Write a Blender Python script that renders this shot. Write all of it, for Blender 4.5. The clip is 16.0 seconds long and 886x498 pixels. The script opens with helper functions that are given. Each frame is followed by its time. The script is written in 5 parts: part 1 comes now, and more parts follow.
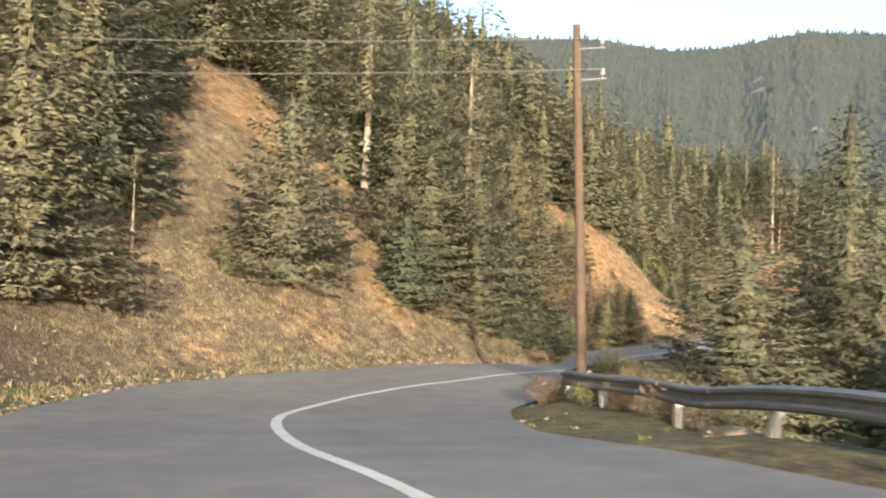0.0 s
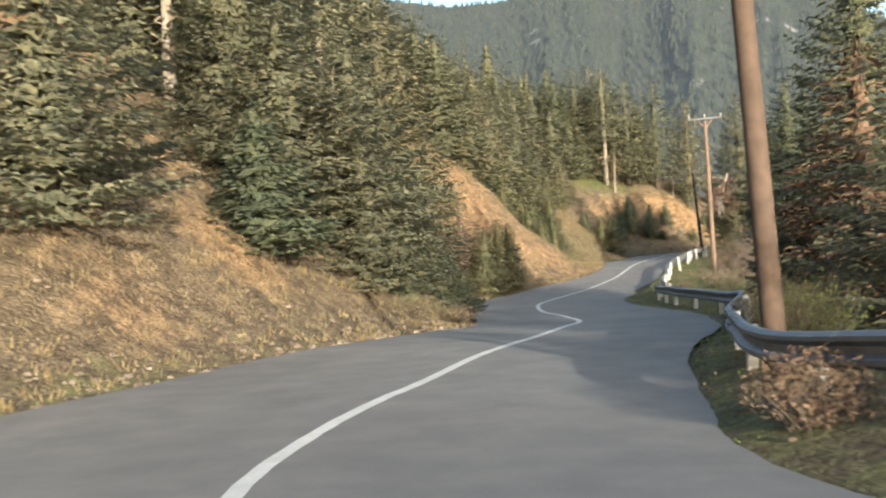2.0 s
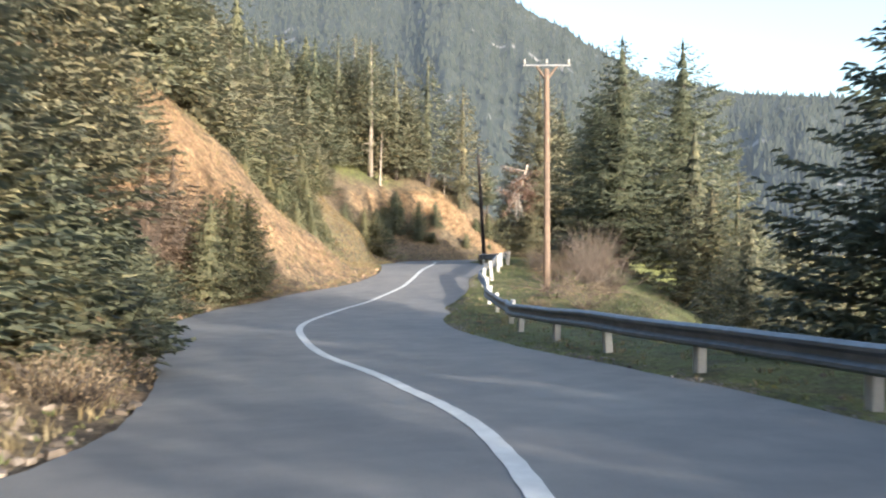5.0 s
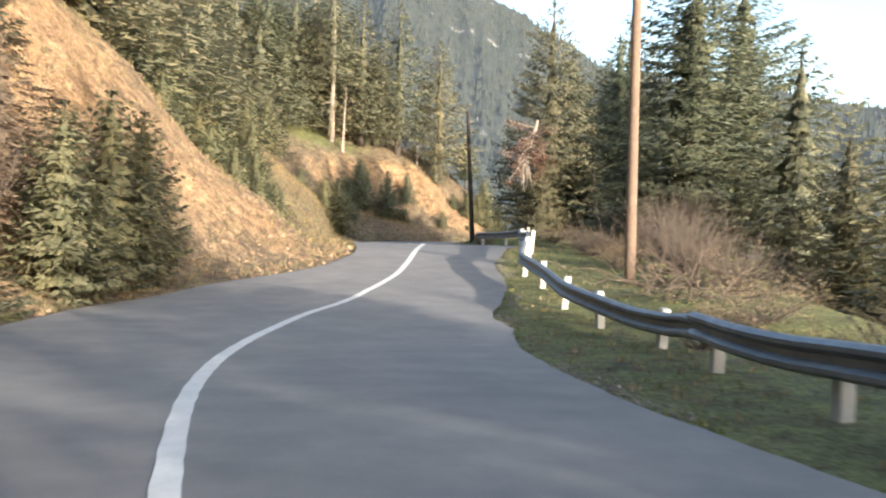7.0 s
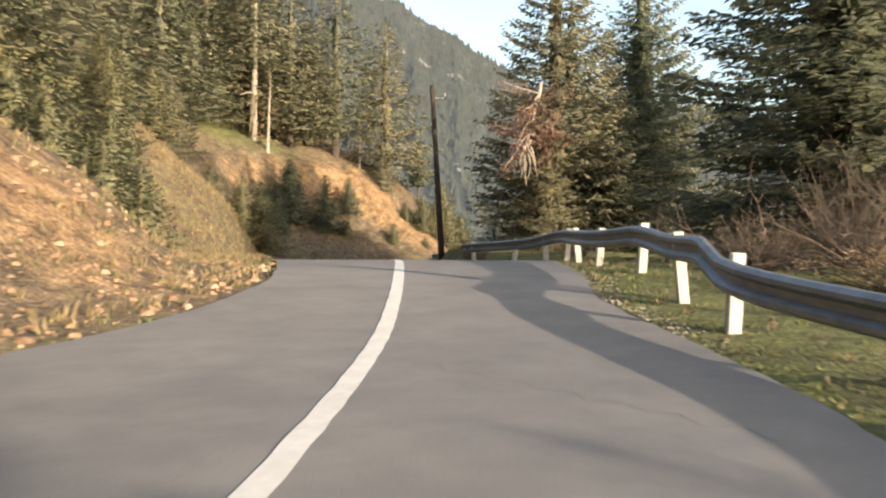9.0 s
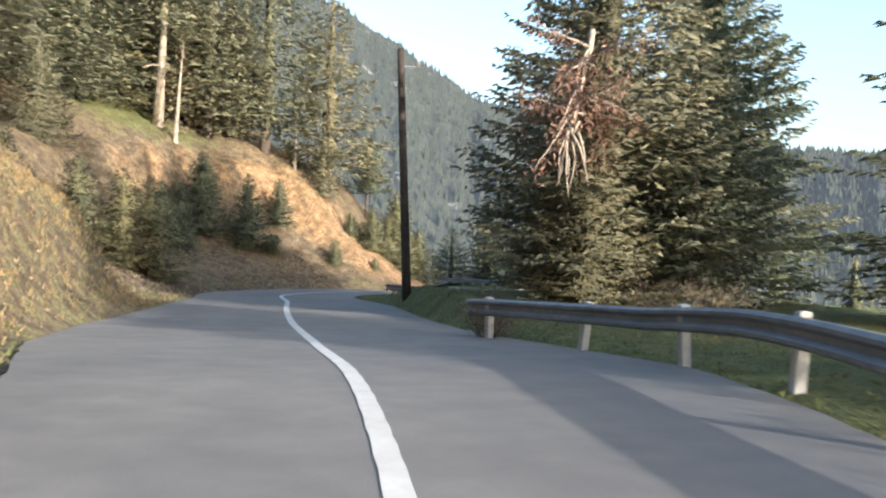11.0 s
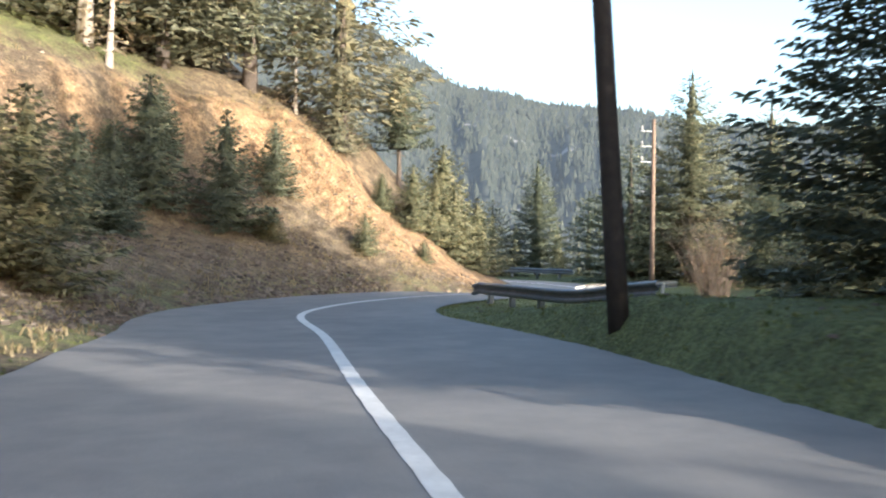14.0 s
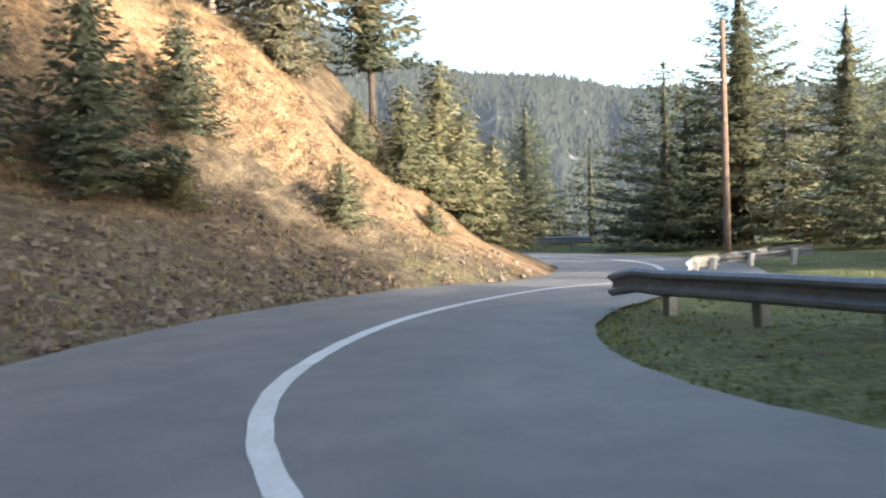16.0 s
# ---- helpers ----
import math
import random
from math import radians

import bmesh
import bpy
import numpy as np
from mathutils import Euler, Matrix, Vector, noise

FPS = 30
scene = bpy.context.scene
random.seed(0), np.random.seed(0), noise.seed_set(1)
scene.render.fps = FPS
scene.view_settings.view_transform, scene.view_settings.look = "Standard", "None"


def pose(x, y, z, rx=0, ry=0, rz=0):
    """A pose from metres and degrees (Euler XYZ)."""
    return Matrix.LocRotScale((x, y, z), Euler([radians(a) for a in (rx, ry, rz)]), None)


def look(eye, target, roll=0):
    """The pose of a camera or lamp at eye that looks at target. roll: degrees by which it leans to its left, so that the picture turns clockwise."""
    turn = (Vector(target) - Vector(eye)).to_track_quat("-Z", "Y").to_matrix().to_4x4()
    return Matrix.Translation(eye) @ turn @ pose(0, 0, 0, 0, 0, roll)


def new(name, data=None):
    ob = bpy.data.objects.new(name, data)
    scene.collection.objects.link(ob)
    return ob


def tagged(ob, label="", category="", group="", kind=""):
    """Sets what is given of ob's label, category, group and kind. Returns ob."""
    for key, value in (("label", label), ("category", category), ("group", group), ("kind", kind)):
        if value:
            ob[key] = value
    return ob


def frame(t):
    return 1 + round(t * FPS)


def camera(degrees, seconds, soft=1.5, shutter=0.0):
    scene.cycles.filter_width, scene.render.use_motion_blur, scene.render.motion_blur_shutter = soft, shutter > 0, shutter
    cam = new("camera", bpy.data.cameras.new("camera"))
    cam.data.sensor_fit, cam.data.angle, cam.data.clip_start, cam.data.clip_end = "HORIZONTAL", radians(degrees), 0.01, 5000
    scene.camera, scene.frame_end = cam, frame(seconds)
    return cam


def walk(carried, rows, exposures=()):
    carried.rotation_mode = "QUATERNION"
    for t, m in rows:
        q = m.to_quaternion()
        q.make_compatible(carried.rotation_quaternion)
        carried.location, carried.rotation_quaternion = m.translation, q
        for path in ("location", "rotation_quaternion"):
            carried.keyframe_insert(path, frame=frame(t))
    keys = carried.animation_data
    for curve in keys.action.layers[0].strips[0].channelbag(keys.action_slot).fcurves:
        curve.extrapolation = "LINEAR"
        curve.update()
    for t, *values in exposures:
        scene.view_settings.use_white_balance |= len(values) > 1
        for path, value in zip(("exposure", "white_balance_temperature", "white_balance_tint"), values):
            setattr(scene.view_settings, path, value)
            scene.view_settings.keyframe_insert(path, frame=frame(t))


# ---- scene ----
cam = camera(50.0, 16.0, 2.1, 0.35)
PATH = [
    (0, look((0.000, -0.000, 0.000), (0.000, 9.993, 0.361), 1.74)),
    (0.5, look((-0.973, 3.437, -0.195), (-1.025, 13.432, 0.116), 0.89)),
    (1, look((-1.418, 7.014, -0.383), (-1.230, 17.012, -0.266), -2.32)),
    (1.5, look((-1.618, 10.576, -0.628), (-0.512, 20.515, -0.658), -4.29)),
    (2, look((-1.955, 13.895, -0.922), (0.142, 23.672, -0.968), -3.61)),
    (2.5, look((-1.697, 17.174, -1.184), (0.918, 26.826, -1.235), -3.24)),
    (3, look((-1.178, 20.326, -1.388), (2.329, 29.690, -1.429), -2.67)),
    (3.5, look((-0.280, 23.486, -1.427), (3.894, 32.573, -1.490), -2.19)),
    (4, look((0.709, 26.330, -1.494), (5.222, 35.254, -1.537), -1.66)),
    (4.2, look((1.184, 27.382, -1.534), (5.720, 36.294, -1.578), -1.32)),
    (6.3, look((6.627, 40.761, -2.157), (11.502, 49.491, -2.314), 2.12)),
    (6.5, look((7.153, 42.170, -2.232), (12.086, 50.866, -2.407), 2.09)),
    (7, look((8.450, 45.756, -2.372), (13.524, 54.370, -2.595), 1.52)),
    (7.5, look((9.991, 49.518, -2.513), (15.151, 58.081, -2.729), 1.10)),
    (8, look((11.752, 53.251, -2.640), (17.026, 61.747, -2.791), 0.72)),
    (8.5, look((13.623, 56.768, -2.764), (19.081, 65.147, -2.812), 0.41)),
    (9, look((15.476, 60.084, -2.808), (21.126, 68.335, -2.795), 0.29)),
    (9.2, look((16.286, 61.326, -2.813), (21.994, 69.537, -2.759), 0.53)),
    (11.3, look((23.727, 74.368, -1.815), (29.981, 82.171, -1.742), 1.89)),
    (11.5, look((24.298, 75.468, -1.805), (30.588, 83.242, -1.793), 1.62)),
    (12, look((25.788, 78.125, -1.808), (32.095, 85.885, -1.886), 1.23)),
    (12.5, look((27.082, 80.748, -1.868), (33.376, 88.519, -1.925), 1.01)),
    (13, look((28.450, 83.601, -1.963), (34.714, 91.396, -1.945), 1.09)),
    (13.5, look((29.968, 86.925, -2.059), (36.234, 94.718, -2.024), 0.80)),
    (14, look((31.516, 90.097, -2.148), (37.852, 97.834, -2.150), 0.56)),
    (14.5, look((33.127, 93.306, -2.195), (39.553, 100.967, -2.289), -0.21)),
    (15, look((35.015, 96.468, -2.238), (41.439, 104.129, -2.419), -0.80)),
    (15.5, look((36.873, 99.414, -2.292), (43.395, 106.990, -2.541), -1.55)),
    (16, look((38.616, 102.232, -2.362), (45.493, 109.485, -2.655), -2.20)),
]
walk(cam, PATH, ((0, 1.78, 6400, 11), (1.4, 1.58, 6250, 9), (2.5, 1.78, 5950, 6), (4, 1.9, 5700, 10), (6.5, 2.12, 5850, 11), (9, 1.72, 6750, 13), (11.5, 2.08, 5650, 10), (13, 2.42, 5650, 11), (14, 2.24, 5650, 11), (16, 2.28, 5950, 12)))

# ---- light ----
SUN_AZ, SUN_EL = radians(173.0), radians(10.5)      # from north (+y) clockwise; height
world = bpy.data.worlds.new("world")
scene.world = world
world.use_nodes = True
wn = world.node_tree
sky = wn.nodes.new("ShaderNodeTexSky")
sky.sky_type = "NISHITA"
sky.sun_disc = False
sky.sun_elevation = SUN_EL
sky.sun_rotation = SUN_AZ
sky.air_density = 1.0
sky.dust_density = 3.0
sky.ozone_density = 1.0
wn.nodes["Background"].inputs["Strength"].default_value = 0.15
wn.links.new(sky.outputs[0], wn.nodes["Background"].inputs["Color"])
sun_data = bpy.data.lights.new("sun", "SUN")
sun_data.energy = 3.3
sun_data.angle = radians(0.6)
sun_data.color = (1.0, 0.86, 0.67)
sun = new("sun", sun_data)
sun_dir = Vector((math.sin(SUN_AZ) * math.cos(SUN_EL), math.cos(SUN_AZ) * math.cos(SUN_EL), math.sin(SUN_EL)))
sun.matrix_world = look(sun_dir * 60, (0, 0, 0))

# ---- materials ----


def mat(name, rough=0.9, metal=0.0):
    m = bpy.data.materials.new(name)
    m.use_nodes = True
    b = m.node_tree.nodes["Principled BSDF"]
    b.inputs["Roughness"].default_value = rough
    b.inputs["Metallic"].default_value = metal
    b.inputs["Specular IOR Level"].default_value = 0.3
    return m, m.node_tree, b


def nd(t, kind, **kw):
    n = t.nodes.new(kind)
    for k, v in kw.items():
        n.inputs[k].default_value = v
    return n


def noise_tex(t, scale, detail=4.0, rough=0.55, coord=None):
    n = nd(t, "ShaderNodeTexNoise", Scale=scale, Detail=detail, Roughness=rough)
    c = coord
    if c is None:
        c = t.nodes.new("ShaderNodeTexCoord").outputs["Object"]
    t.links.new(c, n.inputs["Vector"])
    return n


def ramp(t, src, stops):
    r = t.nodes.new("ShaderNodeValToRGB")
    e = r.color_ramp.elements
    while len(e) < len(stops):
        e.new(0.5)
    for el, (p, c) in zip(e, stops):
        el.position = p
        el.color = (*c, 1) if len(c) == 3 else c
    t.links.new(src, r.inputs[0])
    return r


def mixc(t, fac, a, b, mode="MIX"):
    m = t.nodes.new("ShaderNodeMix")
    m.data_type = "RGBA"
    m.blend_type = mode
    for s, v in ((0, fac), (6, a), (7, b)):
        if hasattr(v, "is_linked"):
            t.links.new(v, m.inputs[s])
        else:
            m.inputs[s].default_value = v if s == 0 else (*v, 1)
    return m.outputs[2]


def bump(t, b, src, strength=0.4, dist=0.05):
    n = nd(t, "ShaderNodeBump", Strength=strength, Distance=dist)
    t.links.new(src, n.inputs["Height"])
    t.links.new(n.outputs[0], b.inputs["Normal"])


def simple(name, c1, c2, scale=6.0, rough=0.8, metal=0.0, bump_s=0.3, bump_d=0.02):
    m, t, b = mat(name, rough, metal)
    n = noise_tex(t, scale, 6)
    n2 = noise_tex(t, scale * 0.17, 3)
    r = ramp(t, n.outputs[0], [(0.3, c1), (0.7, c2)])
    c = mixc(t, n2.outputs[0], r.outputs[0], tuple(x * 0.75 for x in c1))
    t.links.new(c, b.inputs["Base Color"])
    bump(t, b, n.outputs[0], bump_s, bump_d)
    return m


def ground_material():
    m, t, b = mat("ground_soil", 0.95)
    n1 = noise_tex(t, 0.35, 5)
    n2 = noise_tex(t, 2.2, 6, 0.65)
    n3 = noise_tex(t, 11.0, 5, 0.7)
    soil = ramp(t, n2.outputs[0], [(0.28, (0.175, 0.108, 0.058)), (0.5, (0.275, 0.182, 0.102)), (0.72, (0.35, 0.256, 0.158))])
    dry = ramp(t, n2.outputs[0], [(0.3, (0.10, 0.078, 0.054)), (0.55, (0.165, 0.13, 0.087)), (0.75, (0.24, 0.196, 0.13))])
    grass = ramp(t, n3.outputs[0], [(0.3, (0.10, 0.122, 0.044)), (0.6, (0.165, 0.182, 0.072)), (0.8, (0.25, 0.23, 0.115))])
    ab = t.nodes.new("ShaderNodeAttribute"); ab.attribute_name = "bare"
    ag = t.nodes.new("ShaderNodeAttribute"); ag.attribute_name = "grass"

    def mask(attr):
        mr = t.nodes.new("ShaderNodeMapRange")
        add = t.nodes.new("ShaderNodeMath"); add.operation = "MULTIPLY_ADD"
        t.links.new(n2.outputs[0], add.inputs[0]); add.inputs[1].default_value = 0.9
        t.links.new(attr.outputs["Fac"], add.inputs[2])
        t.links.new(add.outputs[0], mr.inputs[0])
        mr.inputs[1].default_value = 0.78
        mr.inputs[2].default_value = 1.12
        return mr.outputs[0]
    c = mixc(t, mask(ab), dry.outputs[0], soil.outputs[0])
    c = mixc(t, mask(ag), c, grass.outputs[0])
    # pale stones
    chips = nd(t, "ShaderNodeTexVoronoi", Scale=17.0)
    t.links.new(t.nodes.new("ShaderNodeTexCoord").outputs["Object"], chips.inputs["Vector"])
    chipv = t.nodes.new("ShaderNodeSeparateColor")
    t.links.new(chips.outputs["Color"], chipv.inputs[0])
    chipc = ramp(t, chipv.outputs[0], [(0.0, (0.5, 0.48, 0.46)), (0.5, (0.95, 0.95, 0.95)), (1.0, (1.4, 1.38, 1.34))])
    c = mixc(t, 0.75, c, chipc.outputs[0], "MULTIPLY")
    n5 = noise_tex(t, 1.1, 5, 0.65)
    patch = ramp(t, n5.outputs[0], [(0.33, (0.70, 0.69, 0.68)), (0.5, (0.98, 0.96, 0.93)), (0.66, (1.2, 1.16, 1.08))])
    c = mixc(t, 1.0, c, patch.outputs[0], "MULTIPLY")
    v = nd(t, "ShaderNodeTexVoronoi", Scale=5.5)
    t.links.new(t.nodes.new("ShaderNodeTexCoord").outputs["Object"], v.inputs["Vector"])
    st = ramp(t, v.outputs["Distance"], [(0.10, (1, 1, 1)), (0.17, (0, 0, 0))])
    mm = t.nodes.new("ShaderNodeMath"); mm.operation = "MULTIPLY"
    t.links.new(st.outputs[0], mm.inputs[0]); t.links.new(ab.outputs["Fac"], mm.inputs[1])
    c = mixc(t, mm.outputs[0], c, (0.44, 0.38, 0.29))
    t.links.new(c, b.inputs["Base Color"])
    h = t.nodes.new("ShaderNodeMath"); h.operation = "MULTIPLY_ADD"
    t.links.new(n2.outputs[0], h.inputs[0]); h.inputs[1].default_value = 2.0; t.links.new(n3.outputs[0], h.inputs[2])
    h2 = t.nodes.new("ShaderNodeMath"); h2.operation = "MULTIPLY_ADD"
    t.links.new(chips.outputs["Distance"], h2.inputs[0]); h2.inputs[1].default_value = -0.7; t.links.new(h.outputs[0], h2.inputs[2])
    bump(t, b, h2.outputs[0], 0.8, 0.13)
    return m


def asphalt_material():
    m, t, b = mat("asphalt", 0.82)
    n1 = noise_tex(t, 0.25, 4)
    n2 = noise_tex(t, 90.0, 3)
    n3 = noise_tex(t, 1.6, 5, 0.6)
    c1 = ramp(t, n1.outputs[0], [(0.3, (0.185, 0.178, 0.17)), (0.7, (0.235, 0.225, 0.21))])
    c2 = ramp(t, n3.outputs[0], [(0.32, (0.82, 0.82, 0.83)), (0.65, (1.05, 1.04, 1.02))])
    c = mixc(t, 1.0, c1.outputs[0], c2.outputs[0], "MULTIPLY")
    c3 = ramp(t, n2.outputs[0], [(0.3, (0.85, 0.85, 0.85)), (0.7, (1.1, 1.1, 1.1))])
    c = mixc(t, 1.0, c, c3.outputs[0], "MULTIPLY")
    # wheel tracks and patched strips follow the road
    at = t.nodes.new("ShaderNodeAttribute"); at.attribute_name = "wear"
    c = mixc(t, at.outputs["Fac"], c, (0.13, 0.128, 0.126))
    t.links.new(c, b.inputs["Base Color"])
    bump(t, b, n2.outputs[0], 0.25, 0.006)
    return m


def foliage(name, dark, mid, tip, trans=0.25):
    m, t, b = mat(name, 0.6)
    g = t.nodes.new("ShaderNodeNewGeometry")
    oi = t.nodes.new("ShaderNodeObjectInfo")
    cl = noise_tex(t, 4.5, 3, 0.6)
    mr = t.nodes.new("ShaderNodeMapRange")
    t.links.new(cl.outputs[0], mr.inputs[0])
    mr.inputs[1].default_value = 0.3
    mr.inputs[2].default_value = 0.7
    mv = t.nodes.new("ShaderNodeMix")
    mv.inputs[0].default_value = 0.22
    t.links.new(mr.outputs[0], mv.inputs[2])
    t.links.new(g.outputs["Random Per Island"], mv.inputs[3])
    r = ramp(t, mv.outputs[0], [(0.12, dark), (0.5, mid), (0.88, tip)])
    hue = ramp(t, oi.outputs["Random"], [(0.0, (0.90, 0.95, 0.92)), (0.5, (1.0, 1.0, 1.0)), (1.0, (1.12, 1.03, 0.92))])
    c = mixc(t, 1.0, r.outputs[0], hue.outputs[0], "MULTIPLY")
    n = noise_tex(t, 1.3, 3)
    w = ramp(t, n.outputs[0], [(0.35, (0.8, 0.82, 0.85)), (0.7, (1.2, 1.12, 1.0))])
    c = mixc(t, 1.0, c, w.outputs[0], "MULTIPLY")
    n6 = noise_tex(t, 16.0, 4, 0.7)
    w6 = ramp(t, n6.outputs[0], [(0.36, (0.68, 0.7, 0.72)), (0.64, (1.38, 1.36, 1.34))])
    c = mixc(t, 1.0, c, w6.outputs[0], "MULTIPLY")
    t.links.new(c, b.inputs["Base Color"])
    tr = t.nodes.new("ShaderNodeBsdfTranslucent")
    t.links.new(c, tr.inputs["Color"])
    ms = t.nodes.new("ShaderNodeMixShader")
    ms.inputs[0].default_value = trans
    t.links.new(b.outputs[0], ms.inputs[1])
    t.links.new(tr.outputs[0], ms.inputs[2])
    t.links.new(ms.outputs[0], t.nodes["Material Output"].inputs["Surface"])
    return m


M_GROUND = ground_material()
M_ASPHALT = asphalt_material()
M_LINE = simple("road_paint", (0.62, 0.61, 0.57), (0.80, 0.79, 0.75), 14.0, 0.7, bump_s=0.2, bump_d=0.004)
M_FIR = foliage("fir_needles", (0.097, 0.110, 0.078), (0.175, 0.178, 0.123), (0.262, 0.255, 0.175), 0.42)
M_FIR_DARK = foliage("fir_needles_dark", (0.074, 0.094, 0.068), (0.134, 0.153, 0.105), (0.208, 0.223, 0.151), 0.42)
M_FIR_YOUNG = foliage("fir_needles_young", (0.098, 0.114, 0.070), (0.177, 0.182, 0.110), (0.267, 0.256, 0.160), 0.42)
M_DEAD = foliage("dead_needles", (0.09, 0.052, 0.04), (0.16, 0.095, 0.072), (0.25, 0.165, 0.125), 0.1)
M_DRYBUSH = foliage("dry_twigs", (0.13, 0.10, 0.065), (0.24, 0.185, 0.12), (0.36, 0.29, 0.20), 0.15)
M_THICKET = foliage("thicket_twigs", (0.085, 0.062, 0.045), (0.15, 0.11, 0.08), (0.22, 0.165, 0.12), 0.1)
M_GRASS = foliage("grass_blades", (0.10, 0.13, 0.044), (0.165, 0.19, 0.072), (0.25, 0.24, 0.115), 0.3)
M_DRYGRASS = foliage("dry_grass", (0.14, 0.115, 0.065), (0.24, 0.19, 0.11), (0.34, 0.28, 0.17), 0.3)
M_BARK = simple("bark", (0.07, 0.056, 0.046), (0.15, 0.125, 0.105), 9.0, 0.95, bump_s=0.8, bump_d=0.04)
M_BARK_PALE = simple("pale_dead_bark", (0.26, 0.22, 0.18), (0.46, 0.41, 0.35), 9.0, 0.95, bump_s=0.6, bump_d=0.03)
M_DEADWOOD = simple("dead_wood", (0.10, 0.076, 0.058), (0.21, 0.165, 0.13), 9.0, 0.95, bump_s=0.5, bump_d=0.02)
M_POLE = simple("pole_wood", (0.15, 0.108, 0.082), (0.26, 0.188, 0.14), 7.0, 0.9, bump_s=0.5, bump_d=0.02)
M_POLE_GREY = simple("pole_wood_grey", (0.085, 0.06, 0.046), (0.17, 0.118, 0.088), 7.0, 0.9, bump_s=0.5, bump_d=0.02)
M_POLE_DARK = simple("pole_wood_creosote", (0.035, 0.028, 0.024), (0.085, 0.065, 0.05), 7.0, 0.85, bump_s=0.5, bump_d=0.02)
M_STEEL = simple("galvanised_steel", (0.20, 0.21, 0.22), (0.36, 0.37, 0.38), 5.0, 0.55, 0.6, 0.15, 0.01)
M_POST = simple("post_paint", (0.44, 0.43, 0.40), (0.64, 0.63, 0.59), 8.0, 0.7, bump_s=0.2, bump_d=0.01)
M_ROCK = simple("rock", (0.22, 0.16, 0.11), (0.42, 0.34, 0.25), 4.0, 0.95, bump_s=0.8, bump_d=0.06)
M_PORCELAIN = simple("insulator_glaze", (0.35, 0.33, 0.30), (0.55, 0.53, 0.50), 12.0, 0.3)
M_WIRE = simple("cable_aluminium", (0.22, 0.22, 0.22), (0.34, 0.34, 0.34), 5.0, 0.5, 0.6)

# ---- mesh helpers ----


def mesh_of(name, verts, faces, material, smooth=False):
    me = bpy.data.meshes.new(name)
    me.from_pydata([tuple(v) for v in verts] if not isinstance(verts, np.ndarray) else verts.tolist(), [], faces if isinstance(faces, list) else faces.tolist())
    me.materials.append(material)
    if smooth:
        me.polygons.foreach_set("use_smooth", [True] * len(me.polygons))
    me.update()
    return me


def part(name, bm, material, parent, label="", smooth=False):
    me = bpy.data.meshes.new(name)
    bm.to_mesh(me)
    bm.free()
    me.materials.append(material)
    if smooth:
        me.polygons.foreach_set("use_smooth", [True] * len(me.polygons))
    ob = new(name, me)
    ob.parent = parent
    if label:
        tagged(ob, label=label)
    return ob


def mesh_part(name, me, parent, label=""):
    ob = new(name, me)
    ob.parent = parent
    if label:
        tagged(ob, label=label)
    return ob


def tube(points, radii, sides=8):
    """Vertices and faces of a tapering tube along points, closed at both ends."""
    pts = np.array(points, float)
    vs, fs = [], []
    for i, p in enumerate(pts):
        a = pts[min(i + 1, len(pts) - 1)] - pts[max(i - 1, 0)]
        a /= np.linalg.norm(a) + 1e-9
        ref = np.array([1.0, 0, 0]) if abs(a[0]) < 0.8 else np.array([0, 1.0, 0])
        u = np.cross(a, ref); u /= np.linalg.norm(u)
        w = np.cross(a, u)
        for k in range(sides):
            th = 2 * math.pi * k / sides
            vs.append(p + radii[i] * (math.cos(th) * u + math.sin(th) * w))
    n = len(pts)
    for i in range(n - 1):
        for k in range(sides):
            k2 = (k + 1) % sides
            fs.append((i * sides + k, i * sides + k2, (i + 1) * sides + k2, (i + 1) * sides + k))
    fs.append(tuple(range(sides - 1, -1, -1)))
    fs.append(tuple((n - 1) * sides + k for k in range(sides)))
    return vs, fs


def join(lists):
    vs, fs = [], []
    for v, f in lists:
        o = len(vs)
        vs.extend(v)
        fs.extend(tuple(i + o for i in q) for q in f)
    return vs, fs


# ---- the road's line: x, y, z of the centre marking ----
ROAD = [(60, -110, 1.0), (28, -60, 0.4), (12, -28, -0.4), (5.6, -12, -0.7), (2.3, 0, -1.2),
        (-0.10, 7.10, -1.59), (-1.60, 10.80, -1.86), (-2.47, 14.60, -2.17), (-2.60, 17.60, -2.40), (-2.20, 21.00, -2.60), (-1.38, 23.30, -2.71), (0.00, 25.80, -2.82),
        (1.42, 28.51, -2.90), (3.05, 30.99, -2.98), (4.95, 34.70, -3.14), (7.00, 38.80, -3.32), (8.10, 43.00, -3.47), (8.73, 46.80, -3.61), (9.62, 50.39, -3.73),
        (10.9, 54.40, -3.86), (12.67, 58.25, -3.97), (14.78, 61.53, -3.98), (16.98, 63.82, -3.83), (20.20, 68.00, -3.44), (23.60, 73.20, -2.99), (27.40, 79.50, -3.02),
        (30.10, 84.80, -3.21), (33.10, 90.90, -3.37), (36.20, 96.80, -3.45), (39.60, 102.90, -3.56), (41.60, 107.00, -3.56), (43.80, 109.40, -3.56), (46.90, 111.40, -3.56),
        (50.50, 112.50, -3.56),
        (54.8, 113.6, -3.72), (60.2, 116.6, -3.85), (65.4, 121.4, -3.95), (68.6, 127.2, -4.0), (69.4, 133.5, -4.0), (67.0, 142.0, -4.0), (60.0, 152.0, -3.8), (48.0, 162.0, -3.5)]


